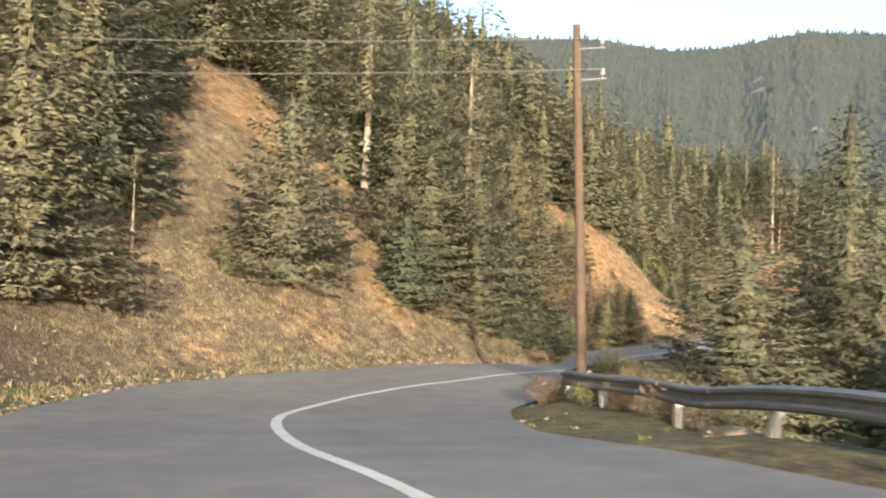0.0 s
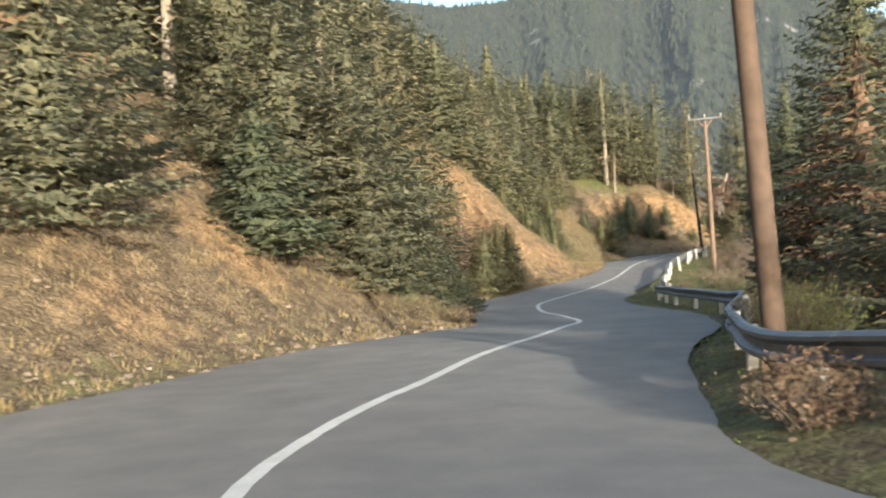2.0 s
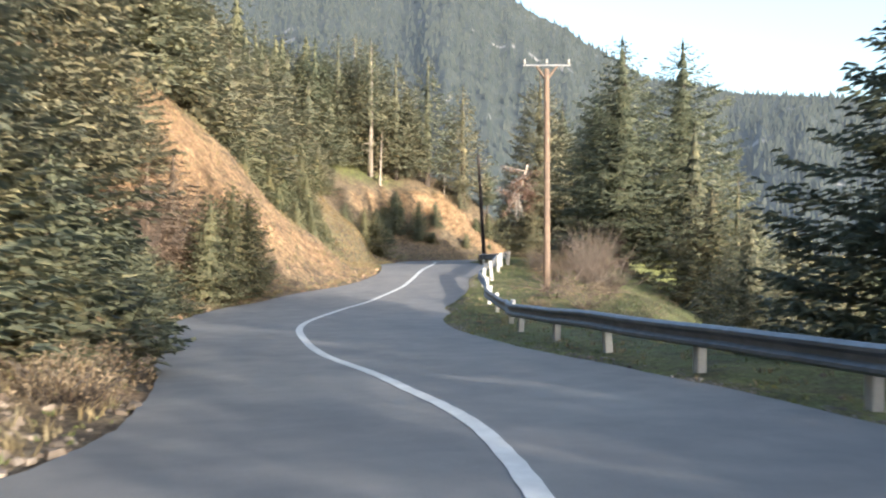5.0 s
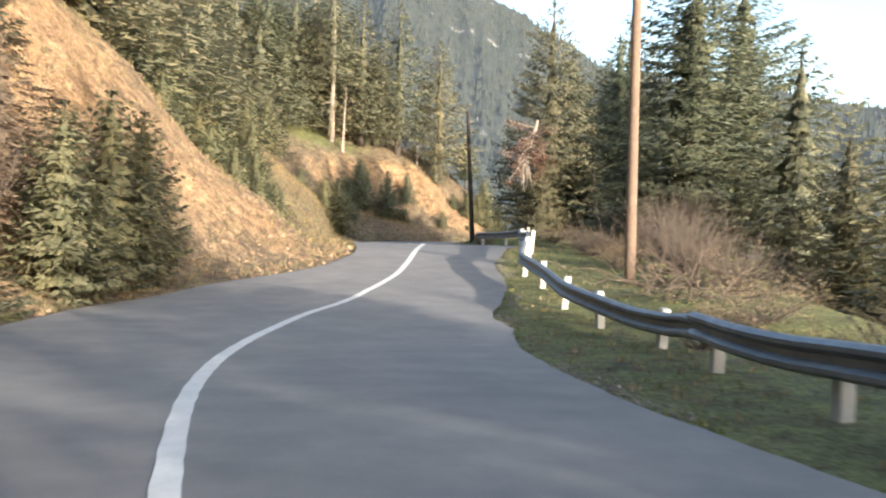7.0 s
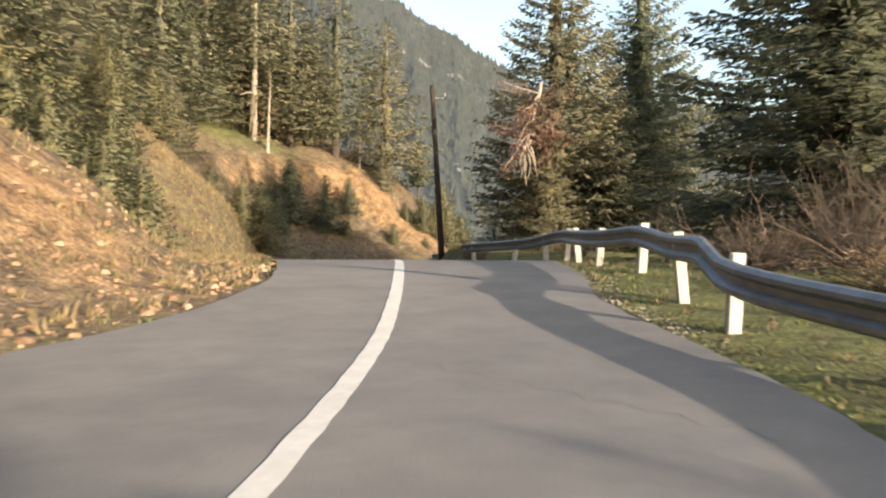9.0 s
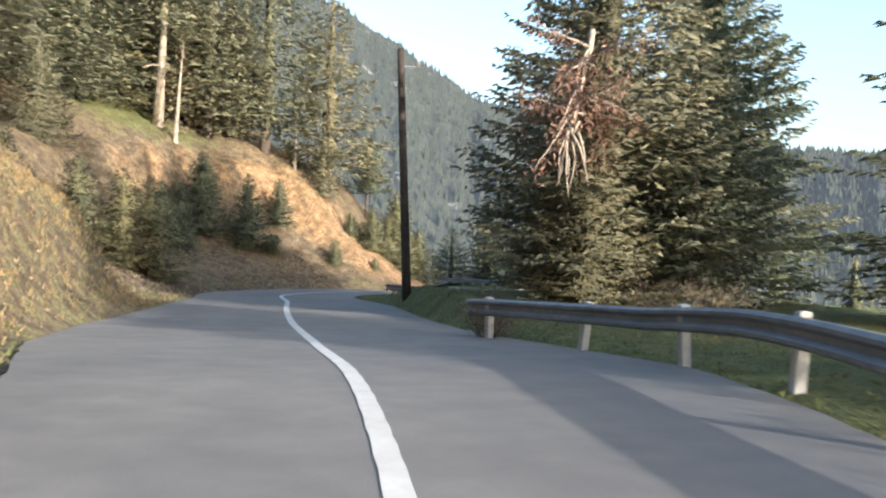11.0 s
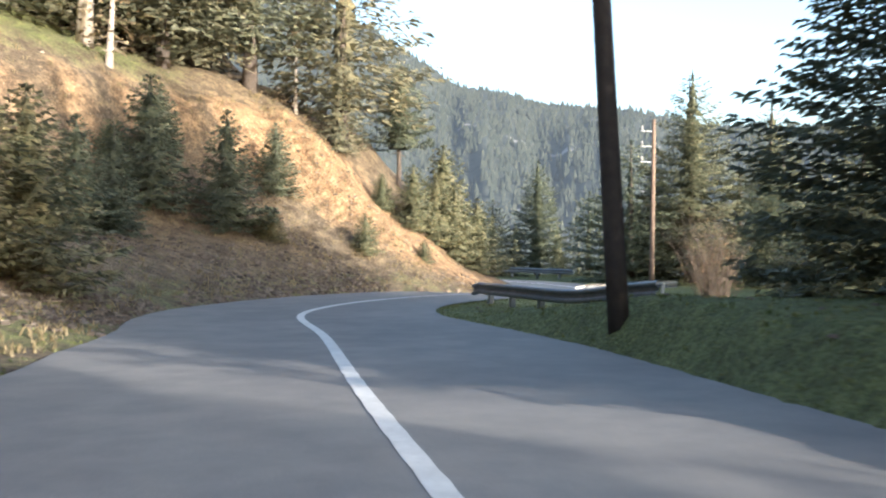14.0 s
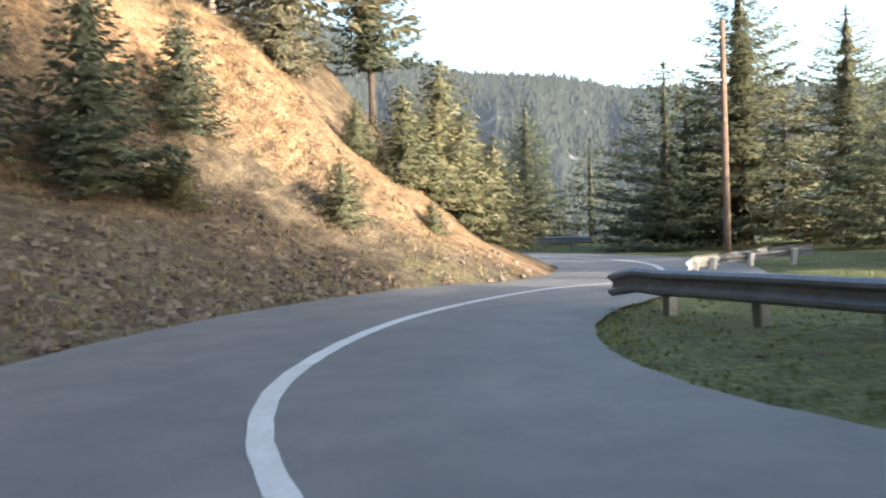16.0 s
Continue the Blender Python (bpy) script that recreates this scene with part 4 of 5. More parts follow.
# hillside trees, scattered by a seeded plan
rngp = np.random.default_rng(42)


def scatter(n, box, test, gap):
    got = []
    for _ in range(n):
        x, y = rngp.uniform(box[0], box[1]), rngp.uniform(box[2], box[3])
        if all((x - a) ** 2 + (y - b) ** 2 > gap ** 2 for a, b in got) and all((x - a) ** 2 + (y - b) ** 2 > (gap * 0.8) ** 2 for a, b in HAND):
            got.append((x, y))
    a = np.array(got)
    s, d, z = road_sd(a)
    b = bareness(a[:, 0], a[:, 1])
    keep = test(a, s, d, b)
    return a[keep], s[keep], d[keep]


near, ns, ndist = scatter(5200, (-45, 52, 14, 142), lambda a, s, d, b: (d - left_w(s) > 3.2) & (d - left_w(s) < 26) & (b < 0.62) & ~((s > 105) & (d < 16.5)) & ~((d - left_w(s) < 4.6) & (s < 32)) & ~((s > 62) & (s < 83) & (d - left_w(s) < 9.5)) & ~((s > 48) & (s <= 62) & (d - left_w(s) < 6.0)) & ~((s > 81) & (s < 86) & (d - left_w(s) < 6.5)) & ~((s >= 93) & (s < 106) & (d - left_w(s) < 4.6)), 1.75)
order = np.argsort(ndist)
TREES_LEFT = 215
stuff_list = []
for rank, i in enumerate(order):
    x, y = near[i]
    e = ndist[i] - float(left_w(ns[i]))
    u = min(max(((x + 5.0) * -4.0 + (y - 33.0) * 12.0) / 160.0, 0.0), 1.0)
    if math.hypot(x - (-5.0 - 4.0 * u), y - (33.0 + 12.0 * u)) < 3.9 or math.hypot(x + 11.5, y - 42.5) < 4.2 or math.hypot(x + 8.6, y - 34.5) < 3.0 or (y < 30 and x < -0.48 * y - 4):
        continue
    if e < 8:
        key = rngp.choice(["young_a", "young_b", "young_c", "mid_b"], p=[0.35, 0.3, 0.1, 0.25]); hh = rngp.uniform(2.8, 5.5)
    elif e < 14:
        key = rngp.choice(["mid_a", "mid_b", "mid_c", "young_a", "bare_a"], p=[0.34, 0.34, 0.12, 0.18, 0.02]); hh = rngp.uniform(5, 8.5)
    else:
        key = rngp.choice(["mid_a", "mid_b", "tall_a", "bare_a", "tall_b"], p=[0.36, 0.31, 0.18, 0.03, 0.12]); hh = rngp.uniform(7, 11)
    if rngp.random() < 0.02:
        key = "dead"
    if key == "bare_a":
        hh *= 1.3
    if rank < TREES_LEFT:
        place_tree(str(key), x, y, hh, wide=1.0 if key in ("bare_a", "dead") else rngp.uniform(1.1, 1.45))
    else:
        stuff_list.append((str(key), x, y, hh))
hill, hs, hd = scatter(2000, (-62, 60, 20, 190), lambda a, s, d, b: (d - left_w(s) >= 26) & (d < 62), 3.3)
for x, y in hill:
    stuff_list.append((str(rngp.choice(["mid_a", "mid_b", "tall_a", "mid_c"])), x, y, rngp.uniform(8, 14)))
valley, vs_, vd = scatter(900, (10, 150, 30, 190), lambda a, s, d, b: (d < -22) & (d > -95), 4.2)
for x, y in valley:
    stuff_list.append((str(rngp.choice(["mid_a", "mid_c", "mid_b"])), x, y, rngp.uniform(5, 8)))


def build_forest(lst):
    """The remaining woods, joined, with thinned crowns."""
    V, F, TV, TF, NV = [], [], [], [], []
    o = 0
    to = 0
    zs = ground_z([(a[1], a[2]) for a in lst])
    for (key, x, y, hh), z in zip(lst, zs):
        h, _, _, _, v, inner, _ = FIRS[key]
        k = hh / h
        far = math.hypot(x - 25, y - 60) > 75
        q = v.reshape(-1, 3, 3)
        nn = soften(v).reshape(-1, 3, 3)
        step = 10 if far else 4
        m = len(q) - inner
        body, bn = q[m:], nn[m:].reshape(-1, 3)
        q = q[:m:step]
        nn = np.concatenate([nn[:m:step].reshape(-1, 3), bn])
        a = rngp.uniform(0, 6.28)
        c, s_ = math.cos(a), math.sin(a)
        ctr = q.mean(1, keepdims=True)
        q = ctr + (q - ctr) * np.array([1.9, 1.9, 1.2] if far else [1.55, 1.55, 1.15])
        w = np.concatenate([q, body * np.array([1.15, 1.15, 1.0])]).reshape(-1, 3) * k
        w[:, :2] *= rngp.uniform(1.15, 1.5)
        w = np.stack([w[:, 0] * c - w[:, 1] * s_ + x, w[:, 0] * s_ + w[:, 1] * c + y, w[:, 2] + z - 0.1], 1)
        V.append(w)
        NV.append(np.stack([nn[:, 0] * c - nn[:, 1] * s_, nn[:, 0] * s_ + nn[:, 1] * c, nn[:, 2]], 1))
        t, tf = tube([(x, y, z - 0.5), (x, y, z + hh * 0.95)], [0.013 * hh, 0.004 * hh], 5)
        TV.extend(t)
        TF.extend(tuple(i + to for i in g) for g in tf)
        to += len(t)
    V = np.concatenate(V)
    F = np.arange(len(V)).reshape(-1, 3)
    me = bpy.data.meshes.new("forest")
    me.vertices.add(len(V)); me.vertices.foreach_set("co", V.ravel())
    me.loops.add(F.size); me.loops.foreach_set("vertex_index", F.ravel().astype(np.int32))
    me.polygons.add(len(F)); me.polygons.foreach_set("loop_start", np.arange(0, F.size, 3, dtype=np.int32))
    me.update(calc_edges=True)
    me.materials.append(M_FIR_DARK)
    me.polygons.foreach_set("use_smooth", np.ones(len(F), dtype=bool))
    me.normals_split_custom_set_from_vertices(np.concatenate(NV))
    ob = tagged(new("forest", me), "dense fir forest covering the upper hillside", "forest", kind="stuff")
    tagged(new("forest_trunks", mesh_of("forest_trunks", TV, TF, M_BARK)), "brown trunks of the dense fir forest", "forest", kind="stuff")


build_forest(stuff_list)

# ---- guard rails ----


def beam_section():
    """Cross-section of a W-beam: depth out towards the road, height."""
    return [(0.0, 0.155), (0.03, 0.150), (0.08, 0.115), (0.08, 0.075), (0.015, 0.030), (0.015, -0.030), (0.08, -0.075), (0.08, -0.115), (0.03, -0.150), (0.0, -0.155)]


def guard_rail(pts, label, posts_every=2.0, post_mat=None, proud=0.06, painted=0):
    """pts: plan of the beam, with height above ground per point (x, y, h); painted: how many of the first beams carry
    their sunlit white as colour.
    """
    rail = new("guard_rail")
    p = spline([(x, y, h) for x, y, h in pts], 0.5)
    gz = ground_z(p[:, :2])
    rail.location = (p[0, 0], p[0, 1], gz[0])
    org = np.array(rail.location)
    k = np.ones(5) / 5
    g2 = gz.copy()
    if len(gz) > 8:
        g2[2:-2] = np.convolve(gz, k, "valid")
    P = np.column_stack([p[:, :2], g2 + p[:, 2]])
    tg = np.gradient(P[:, :2], axis=0); tg /= np.linalg.norm(tg, axis=1)[:, None]
    nr = np.stack([-tg[:, 1], tg[:, 0]], 1)
    sec = beam_section()
    arc = np.r_[0, np.cumsum(np.hypot(*np.diff(P[:, :2], axis=0).T))]
    # beams of about four metres, each a piece, lapped at its ends
    n_b = max(1, int(round(arc[-1] / 4.0)))
    for b in range(n_b):
        i0 = int(np.searchsorted(arc, arc[-1] * b / n_b)); i1 = min(len(P) - 1, int(np.searchsorted(arc, arc[-1] * (b + 1) / n_b)))
        if i1 <= i0:
            continue
        vs, fs = [], []
        rows = list(range(i0, i1 + 1))
        for side in (0, 1):
            for i in rows:
                for (dx, dz) in sec:
                    off = dx - 0.012 * side + (0.004 if i == i0 else 0)
                    vs.append((P[i, 0] + nr[i, 0] * off - org[0], P[i, 1] + nr[i, 1] * off - org[1], P[i, 2] + dz - org[2]))
        m = len(sec); nrow = len(rows)
        for side in (0, 1):
            o = side * nrow * m
            for r_ in range(nrow - 1):
                for c in range(m - 1):
                    q = (o + r_ * m + c, o + r_ * m + c + 1, o + (r_ + 1) * m + c + 1, o + (r_ + 1) * m + c)
                    fs.append(q if side == 0 else q[::-1])
        for r_ in range(nrow - 1):
            for c in (0, m - 1):
                fs.append((r_ * m + c, (r_ + 1) * m + c, nrow * m + (r_ + 1) * m + c, nrow * m + r_ * m + c))
        for r_ in (0, nrow - 1):
            for c in range(m - 1):
                fs.append((r_ * m + c, r_ * m + c + 1, nrow * m + r_ * m + c + 1, nrow * m + r_ * m + c))
        mesh_part("beam", mesh_of("beam", vs, fs, M_POST if b < painted else M_STEEL), rail)
    # posts
    rng = random.Random(int(pts[0][0] * 7))
    d = posts_every * 0.5
    while d < arc[-1]:
        i = int(np.searchsorted(arc, d))
        bm = bmesh.new()
        bmesh.ops.create_cube(bm, size=1.0)
        bmesh.ops.scale(bm, vec=(0.14, 0.13, P[i, 2] + proud - gz[i] + 0.4), verts=bm.verts)
        bmesh.ops.bevel(bm, geom=bm.edges[:], offset=0.012, segments=1, affect="EDGES")
        bmesh.ops.translate(bm, vec=(0, 0, (P[i, 2] + proud + gz[i] - 0.4) / 2 - gz[i]), verts=bm.verts)
        o = part("post", bm, post_mat or M_POST, rail)
        o.location = (P[i, 0] - nr[i, 0] * 0.10 - org[0], P[i, 1] - nr[i, 1] * 0.10 - org[1], gz[i] - org[2])
        o.rotation_euler = (radians(rng.uniform(-6, 6)), radians(rng.uniform(-7, 7)), math.atan2(tg[i, 1], tg[i, 0]))
        d += posts_every * rng.uniform(0.96, 1.04)
    return tagged(rail, label, "guard rail", "guard rails along the road")


guard_rail([(6.6, -3, 0.5), (5.6, 3, 0.5), (4.5, 8.5, 0.5), (3.9, 12.1, 0.48), (3.4, 16.2, 0.47), (2.75, 19.6, 0.47), (2.95, 22.2, 0.47), (3.88, 24.4, 0.48), (5.0, 26.6, 0.49), (6.65, 29.2, 0.5),
            (8.3, 32.1, 0.5), (9.65, 34.9, 0.5), (10.8, 37.7, 0.5), (11.65, 40.6, 0.5), (12.5, 44.0, 0.5), (13.7, 47.5, 0.5), (15.0, 51.0, 0.48), (16.4, 53.6, 0.45)],
           "grey galvanised guard rail on pale posts along the outer bend", 3.2)
guard_rail([(16.9, 54.0, 0.36), (17.7, 55.6, 0.34), (18.5, 57.6, 0.40), (19.3, 59.6, 0.44), (20.4, 61.5, 0.42), (21.4, 63.4, 0.44), (22.4, 65.5, 0.52), (23.05, 66.35, 0.60), (23.35, 66.75, 0.70), (23.7, 67.2, 0.70), (24.8, 68.6, 0.64), (26.1, 70.4, 0.58),
            (26.9, 71.8, 0.5), (27.9, 73.4, 0.5), (29.5, 75.6, 0.56), (31.2, 77.8, 0.61), (32.6, 80.2, 0.65), (33.7, 83.0, 0.67), (34.3, 85.9, 0.66), (34.42, 86.5, 0.65)],
           "bent and twisted guard rail on crooked white posts", 2.9, proud=0.2)
guard_rail([(45.3, 100.8, 0.30), (46.3, 103.4, 0.34), (47.1, 106.0, 0.38), (47.9, 108.0, 0.40), (48.6, 109.6, 0.40)], "short guard rail behind the grass corner", 1.8, M_STEEL)
# sunlight on the first beam is put in as a white colour
guard_rail([(57.6, 114.1, 0.24), (59.5, 115.0, 0.32), (61.5, 114.8, 0.36), (63.2, 113.8, 0.38)], "weathered guard rail in the next bend, sunlit white put in as colour, grey end", 1.5, painted=1)
guard_rail([(74.0, 129.5, 0.5), (74.3, 133.0, 0.5), (73.6, 137.0, 0.5)], "guard rail far along the road", 2.0, M_STEEL)

# ---- power line ----


def power_pole(x, y, z, height, top_dx, top_dy, material, label, rad=0.13, fork=False, arms=0, arm_yaw=0.0):
    po = new("utility_pole")
    po.location = (x, y, z)
    n = 7
    pts = [(top_dx * i / (n - 1), top_dy * i / (n - 1), -0.6 + (height + 0.6) * i / (n - 1)) for i in range(n)]
    v, f = tube(pts, [rad * (1.12 - 0.34 * i / (n - 1)) for i in range(n)], 14)
    mesh_part("shaft", mesh_of("shaft", v, f, material, True), po)
    ca, sa = math.cos(arm_yaw), math.sin(arm_yaw)

    def insulator(px, py, pz, dn=False):
        v, f = join([tube([(px, py, pz), (px, py, pz + 0.10)], [0.012, 0.012], 6), tube([(px, py, pz + 0.08), (px, py, pz + 0.12), (px, py, pz + 0.16), (px, py, pz + 0.20), (px, py, pz + 0.24)], [0.045, 0.06, 0.035, 0.055, 0.03], 8)])
        mesh_part("insulator", mesh_of("insulator", v, f, M_PORCELAIN, True), po)
    heads = []
    if fork:
        for sgn in (-1, 1):
            v, f = tube([(top_dx, top_dy, height - 0.45), (top_dx + sgn * 0.42 * ca, top_dy + sgn * 0.42 * sa, height + 0.12)], [0.05, 0.045], 8)
            mesh_part("brace", mesh_of("brace", v, f, material), po)
        v, f = tube([(top_dx - 0.95 * ca, top_dy - 0.95 * sa, height + 0.14), (top_dx + 0.95 * ca, top_dy + 0.95 * sa, height + 0.14)], [0.045, 0.045], 6)
        mesh_part("crossarm", mesh_of("crossarm", v, f, M_STEEL), po)
        for u in (-0.88, 0.0, 0.88):
            insulator(top_dx + u * ca, top_dy + u * sa, height + 0.15)
            heads.append((x + top_dx + u * ca, y + top_dy + u * sa, z + height + 0.36))
    for k in range(arms):
        zz = height - 0.75 * k - 0.6
        fx, fy = top_dx * zz / height, top_dy * zz / height
        v, f = tube([(fx, fy, zz), (fx + 0.7 * ca, fy + 0.7 * sa, zz)], [0.035, 0.03], 6)
        mesh_part("crossarm", mesh_of("crossarm", v, f, M_STEEL), po)
        insulator(fx + 0.62 * ca, fy + 0.62 * sa, zz + 0.02)
        heads.append((x + fx + 0.62 * ca, y + fy + 0.62 * sa, z + zz + 0.24))
    tagged(po, label, "utility pole", "utility poles along the road")
    return heads


hA = power_pole(3.45, 22.8, -2.75, 9.1, -0.38, 0, M_POLE_GREY, "weathered reddish wooden utility pole with short steel arms", 0.115, arms=2, arm_yaw=-0.4)
power_pole(24.6, 63.9, -3.8, 9.0, -0.05, 0, M_POLE, "tan wooden utility pole with a forked top", 0.13, fork=True, arm_yaw=-0.5)
power_pole(42.05, 98.95, -3.05, 8.4, -0.42, 0.37, M_POLE_DARK, "dark creosoted wooden utility pole leaning over the road", 0.145, arms=1, arm_yaw=-0.4)
power_pole(68.9, 119.6, -3.7, 8.0, 0.05, 0, M_POLE, "reddish wooden utility pole with short arms", 0.12, arms=3, arm_yaw=2.7)


def cable(a, b, sag, label="thin overhead power cable"):
    pts = []
    for i in range(15):
        u = i / 14
        pts.append((a[0] + (b[0] - a[0]) * u, a[1] + (b[1] - a[1]) * u, a[2] + (b[2] - a[2]) * u - sag * 4 * u * (1 - u)))
    v, f = tube(pts, [0.011] * 15, 5)
    tagged(new("power_cable", mesh_of("power_cable", v, f, M_WIRE)), label, "cable", "overhead power cables")


WEST = (-34.0, 29.0, 8.0)
for i, h in enumerate(hA):
    cable(h, (WEST[0], WEST[1] + i, WEST[2] - 0.9 * i), 0.6)

# ---- dead crown, brush and dry bushes ----


def twig_bundle(n, length, spread, seed, thick=0.02, up=0.6, curl=0.4):
    """Bent bare branches fanning out of one foot."""
    rng = np.random.default_rng(seed)
    parts = []
    for _ in range(n):
        a = rng.uniform(0, 6.28); L = length * rng.uniform(0.5, 1.1)
        d = np.array([math.cos(a) * spread, math.sin(a) * spread, up + rng.uniform(-0.35, 0.35)])
        p = np.array([rng.uniform(-0.2, 0.2), rng.uniform(-0.2, 0.2), 0.0])
        pts = [p]
        for k in range(5):
            d = d + rng.uniform(-curl, curl, 3) * 0.5
            d /= np.linalg.norm(d)
            pts.append(pts[-1] + d * L / 5)
        parts.append(tube(pts, [thick * (1 - 0.16 * k) for k in range(6)], 3))
    return join(parts)


def twig_leaves(n, size, box, seed, leaf=0.16, slim=0.13):
    rng = np.random.default_rng(seed)
    q = []
    for _ in range(n):
        v = rng.standard_normal(3); v /= np.linalg.norm(v)
        c = v * np.array(box) * rng.uniform(0.35, 1.0) * size
        t = rng.standard_normal(3); t /= np.linalg.norm(t)
        w = np.cross(t, rng.standard_normal(3)); w /= np.linalg.norm(w) + 1e-6
        L = leaf * rng.uniform(0.6, 1.5)
        q.append((c, c + t * L * 0.5 + w * L * slim, c + t * L, c + t * L * 0.5 - w * L * slim))
    v = np.array(q).reshape(-1, 3)
    return v, np.arange(len(v)).reshape(-1, 4)


def bent_branch(start, heading, length, bend, seed, thick):
    """Points of a limb that sets out along heading and curves by bend."""
    rng = np.random.default_rng(seed)
    p, d = np.array(start, float), np.array(heading, float)
    pts = [p]
    for k in range(7):
        d = d / np.linalg.norm(d) + np.array(bend) * 0.22 + rng.uniform(-0.16, 0.16, 3)
        p = p + d / np.linalg.norm(d) * length / 7
        pts.append(p)
    return pts, tube(pts, [thick * (1 - 0.11 * k) for k in range(8)], 6)


def dead_crown(x, y, z):
    """A broken top that hangs in the living crown: reddish limbs above, bare pale limbs below."""
    ob = new("broken_treetop")
    ob.location = (x, y, z)
    rng = np.random.default_rng(8)
    pts, (v, f) = bent_branch((0.55, 0.25, 2.6), (-0.2, -0.1, -1), 3.2, (0, 0, 0), 2, 0.085)
    mesh_part("stem", mesh_of("stem", v, f, M_BARK_PALE, True), ob)
    needles = []
    for k in range(24):
        i = int(rng.integers(1, 6))
        a = rng.uniform(0, 6.28)
        low = k % 3 == 0
        pb, (v, f) = bent_branch(pts[i], (math.cos(a), math.sin(a), rng.uniform(-0.5, 0.35)), rng.uniform(1.1, 2.1), (0, 0, -0.9 if low else rng.uniform(-0.7, 0.6)), 20 + k, 0.036 if k % 2 else 0.026)
        mesh_part("branch", mesh_of("branch", v, f, M_BARK_PALE, True), ob)
        for p in pb[2:]:
            c = p + rng.normal(0, 0.13, (24, 3)) - np.array([0, 0, 0.08])
            t = rng.normal(0, 1, (24, 3)) + np.array([0, 0, -0.6])
            t /= np.linalg.norm(t, axis=1)[:, None]
            w = np.cross(t, rng.normal(0, 1, (24, 3)))
            w /= np.linalg.norm(w, axis=1)[:, None] + 1e-6
            L = rng.uniform(0.09, 0.24, (24, 1))
            needles.append(np.stack([c, c + t * L * 0.5 + w * L * 0.11, c + t * L, c + t * L * 0.5 - w * L * 0.11], 1))
    for k in range(11):
        a = rng.uniform(0, 6.28)
        pb, (v, f) = bent_branch(pts[6] + rng.normal(0, 0.1, 3), (math.cos(a) * 0.8, math.sin(a) * 0.8, -1.0), rng.uniform(0.8, 1.5), (-math.cos(a) * 0.4, -math.sin(a) * 0.4, -0.3), 60 + k, 0.04)
        mesh_part("branch", mesh_of("branch", v, f, M_BARK_PALE, True), ob, "bare pale limb")
    v = np.concatenate(needles).reshape(-1, 3)
    mesh_part("dry_needles", mesh_of("dry_needles", v, np.arange(len(v)).reshape(-1, 4), M_DEAD), ob, "rust-brown dry needles")
    tagged(ob, "broken reddish-brown dead fir top hanging with bent branches", "dead branch")


dead_crown(38.5, 87.7, 1.0)


def bush(x, y, r, h, material, seed, label, twigs=60, leaves=2600, leaf=0.05):
    ob = new("bush")
    ob.location = (x, y, float(ground_z([(x, y)])[0]) - 0.05)
    v, f = twig_bundle(twigs, max(r, h) * 1.05, 0.8 * r / max(h, 0.1), seed, 0.012, 0.9, 0.5)
    mesh_part("stem", mesh_of("stem", v, f, M_BARK), ob)
    v, f = twig_leaves(leaves, 1.0, (r, r, h * 0.5), seed + 1, leaf)
    mesh_part("foliage", mesh_of("foliage", v + np.array([0, 0, h * 0.52]), f, material), ob)
    tagged(ob, label, "bush", "bushes beside the road")


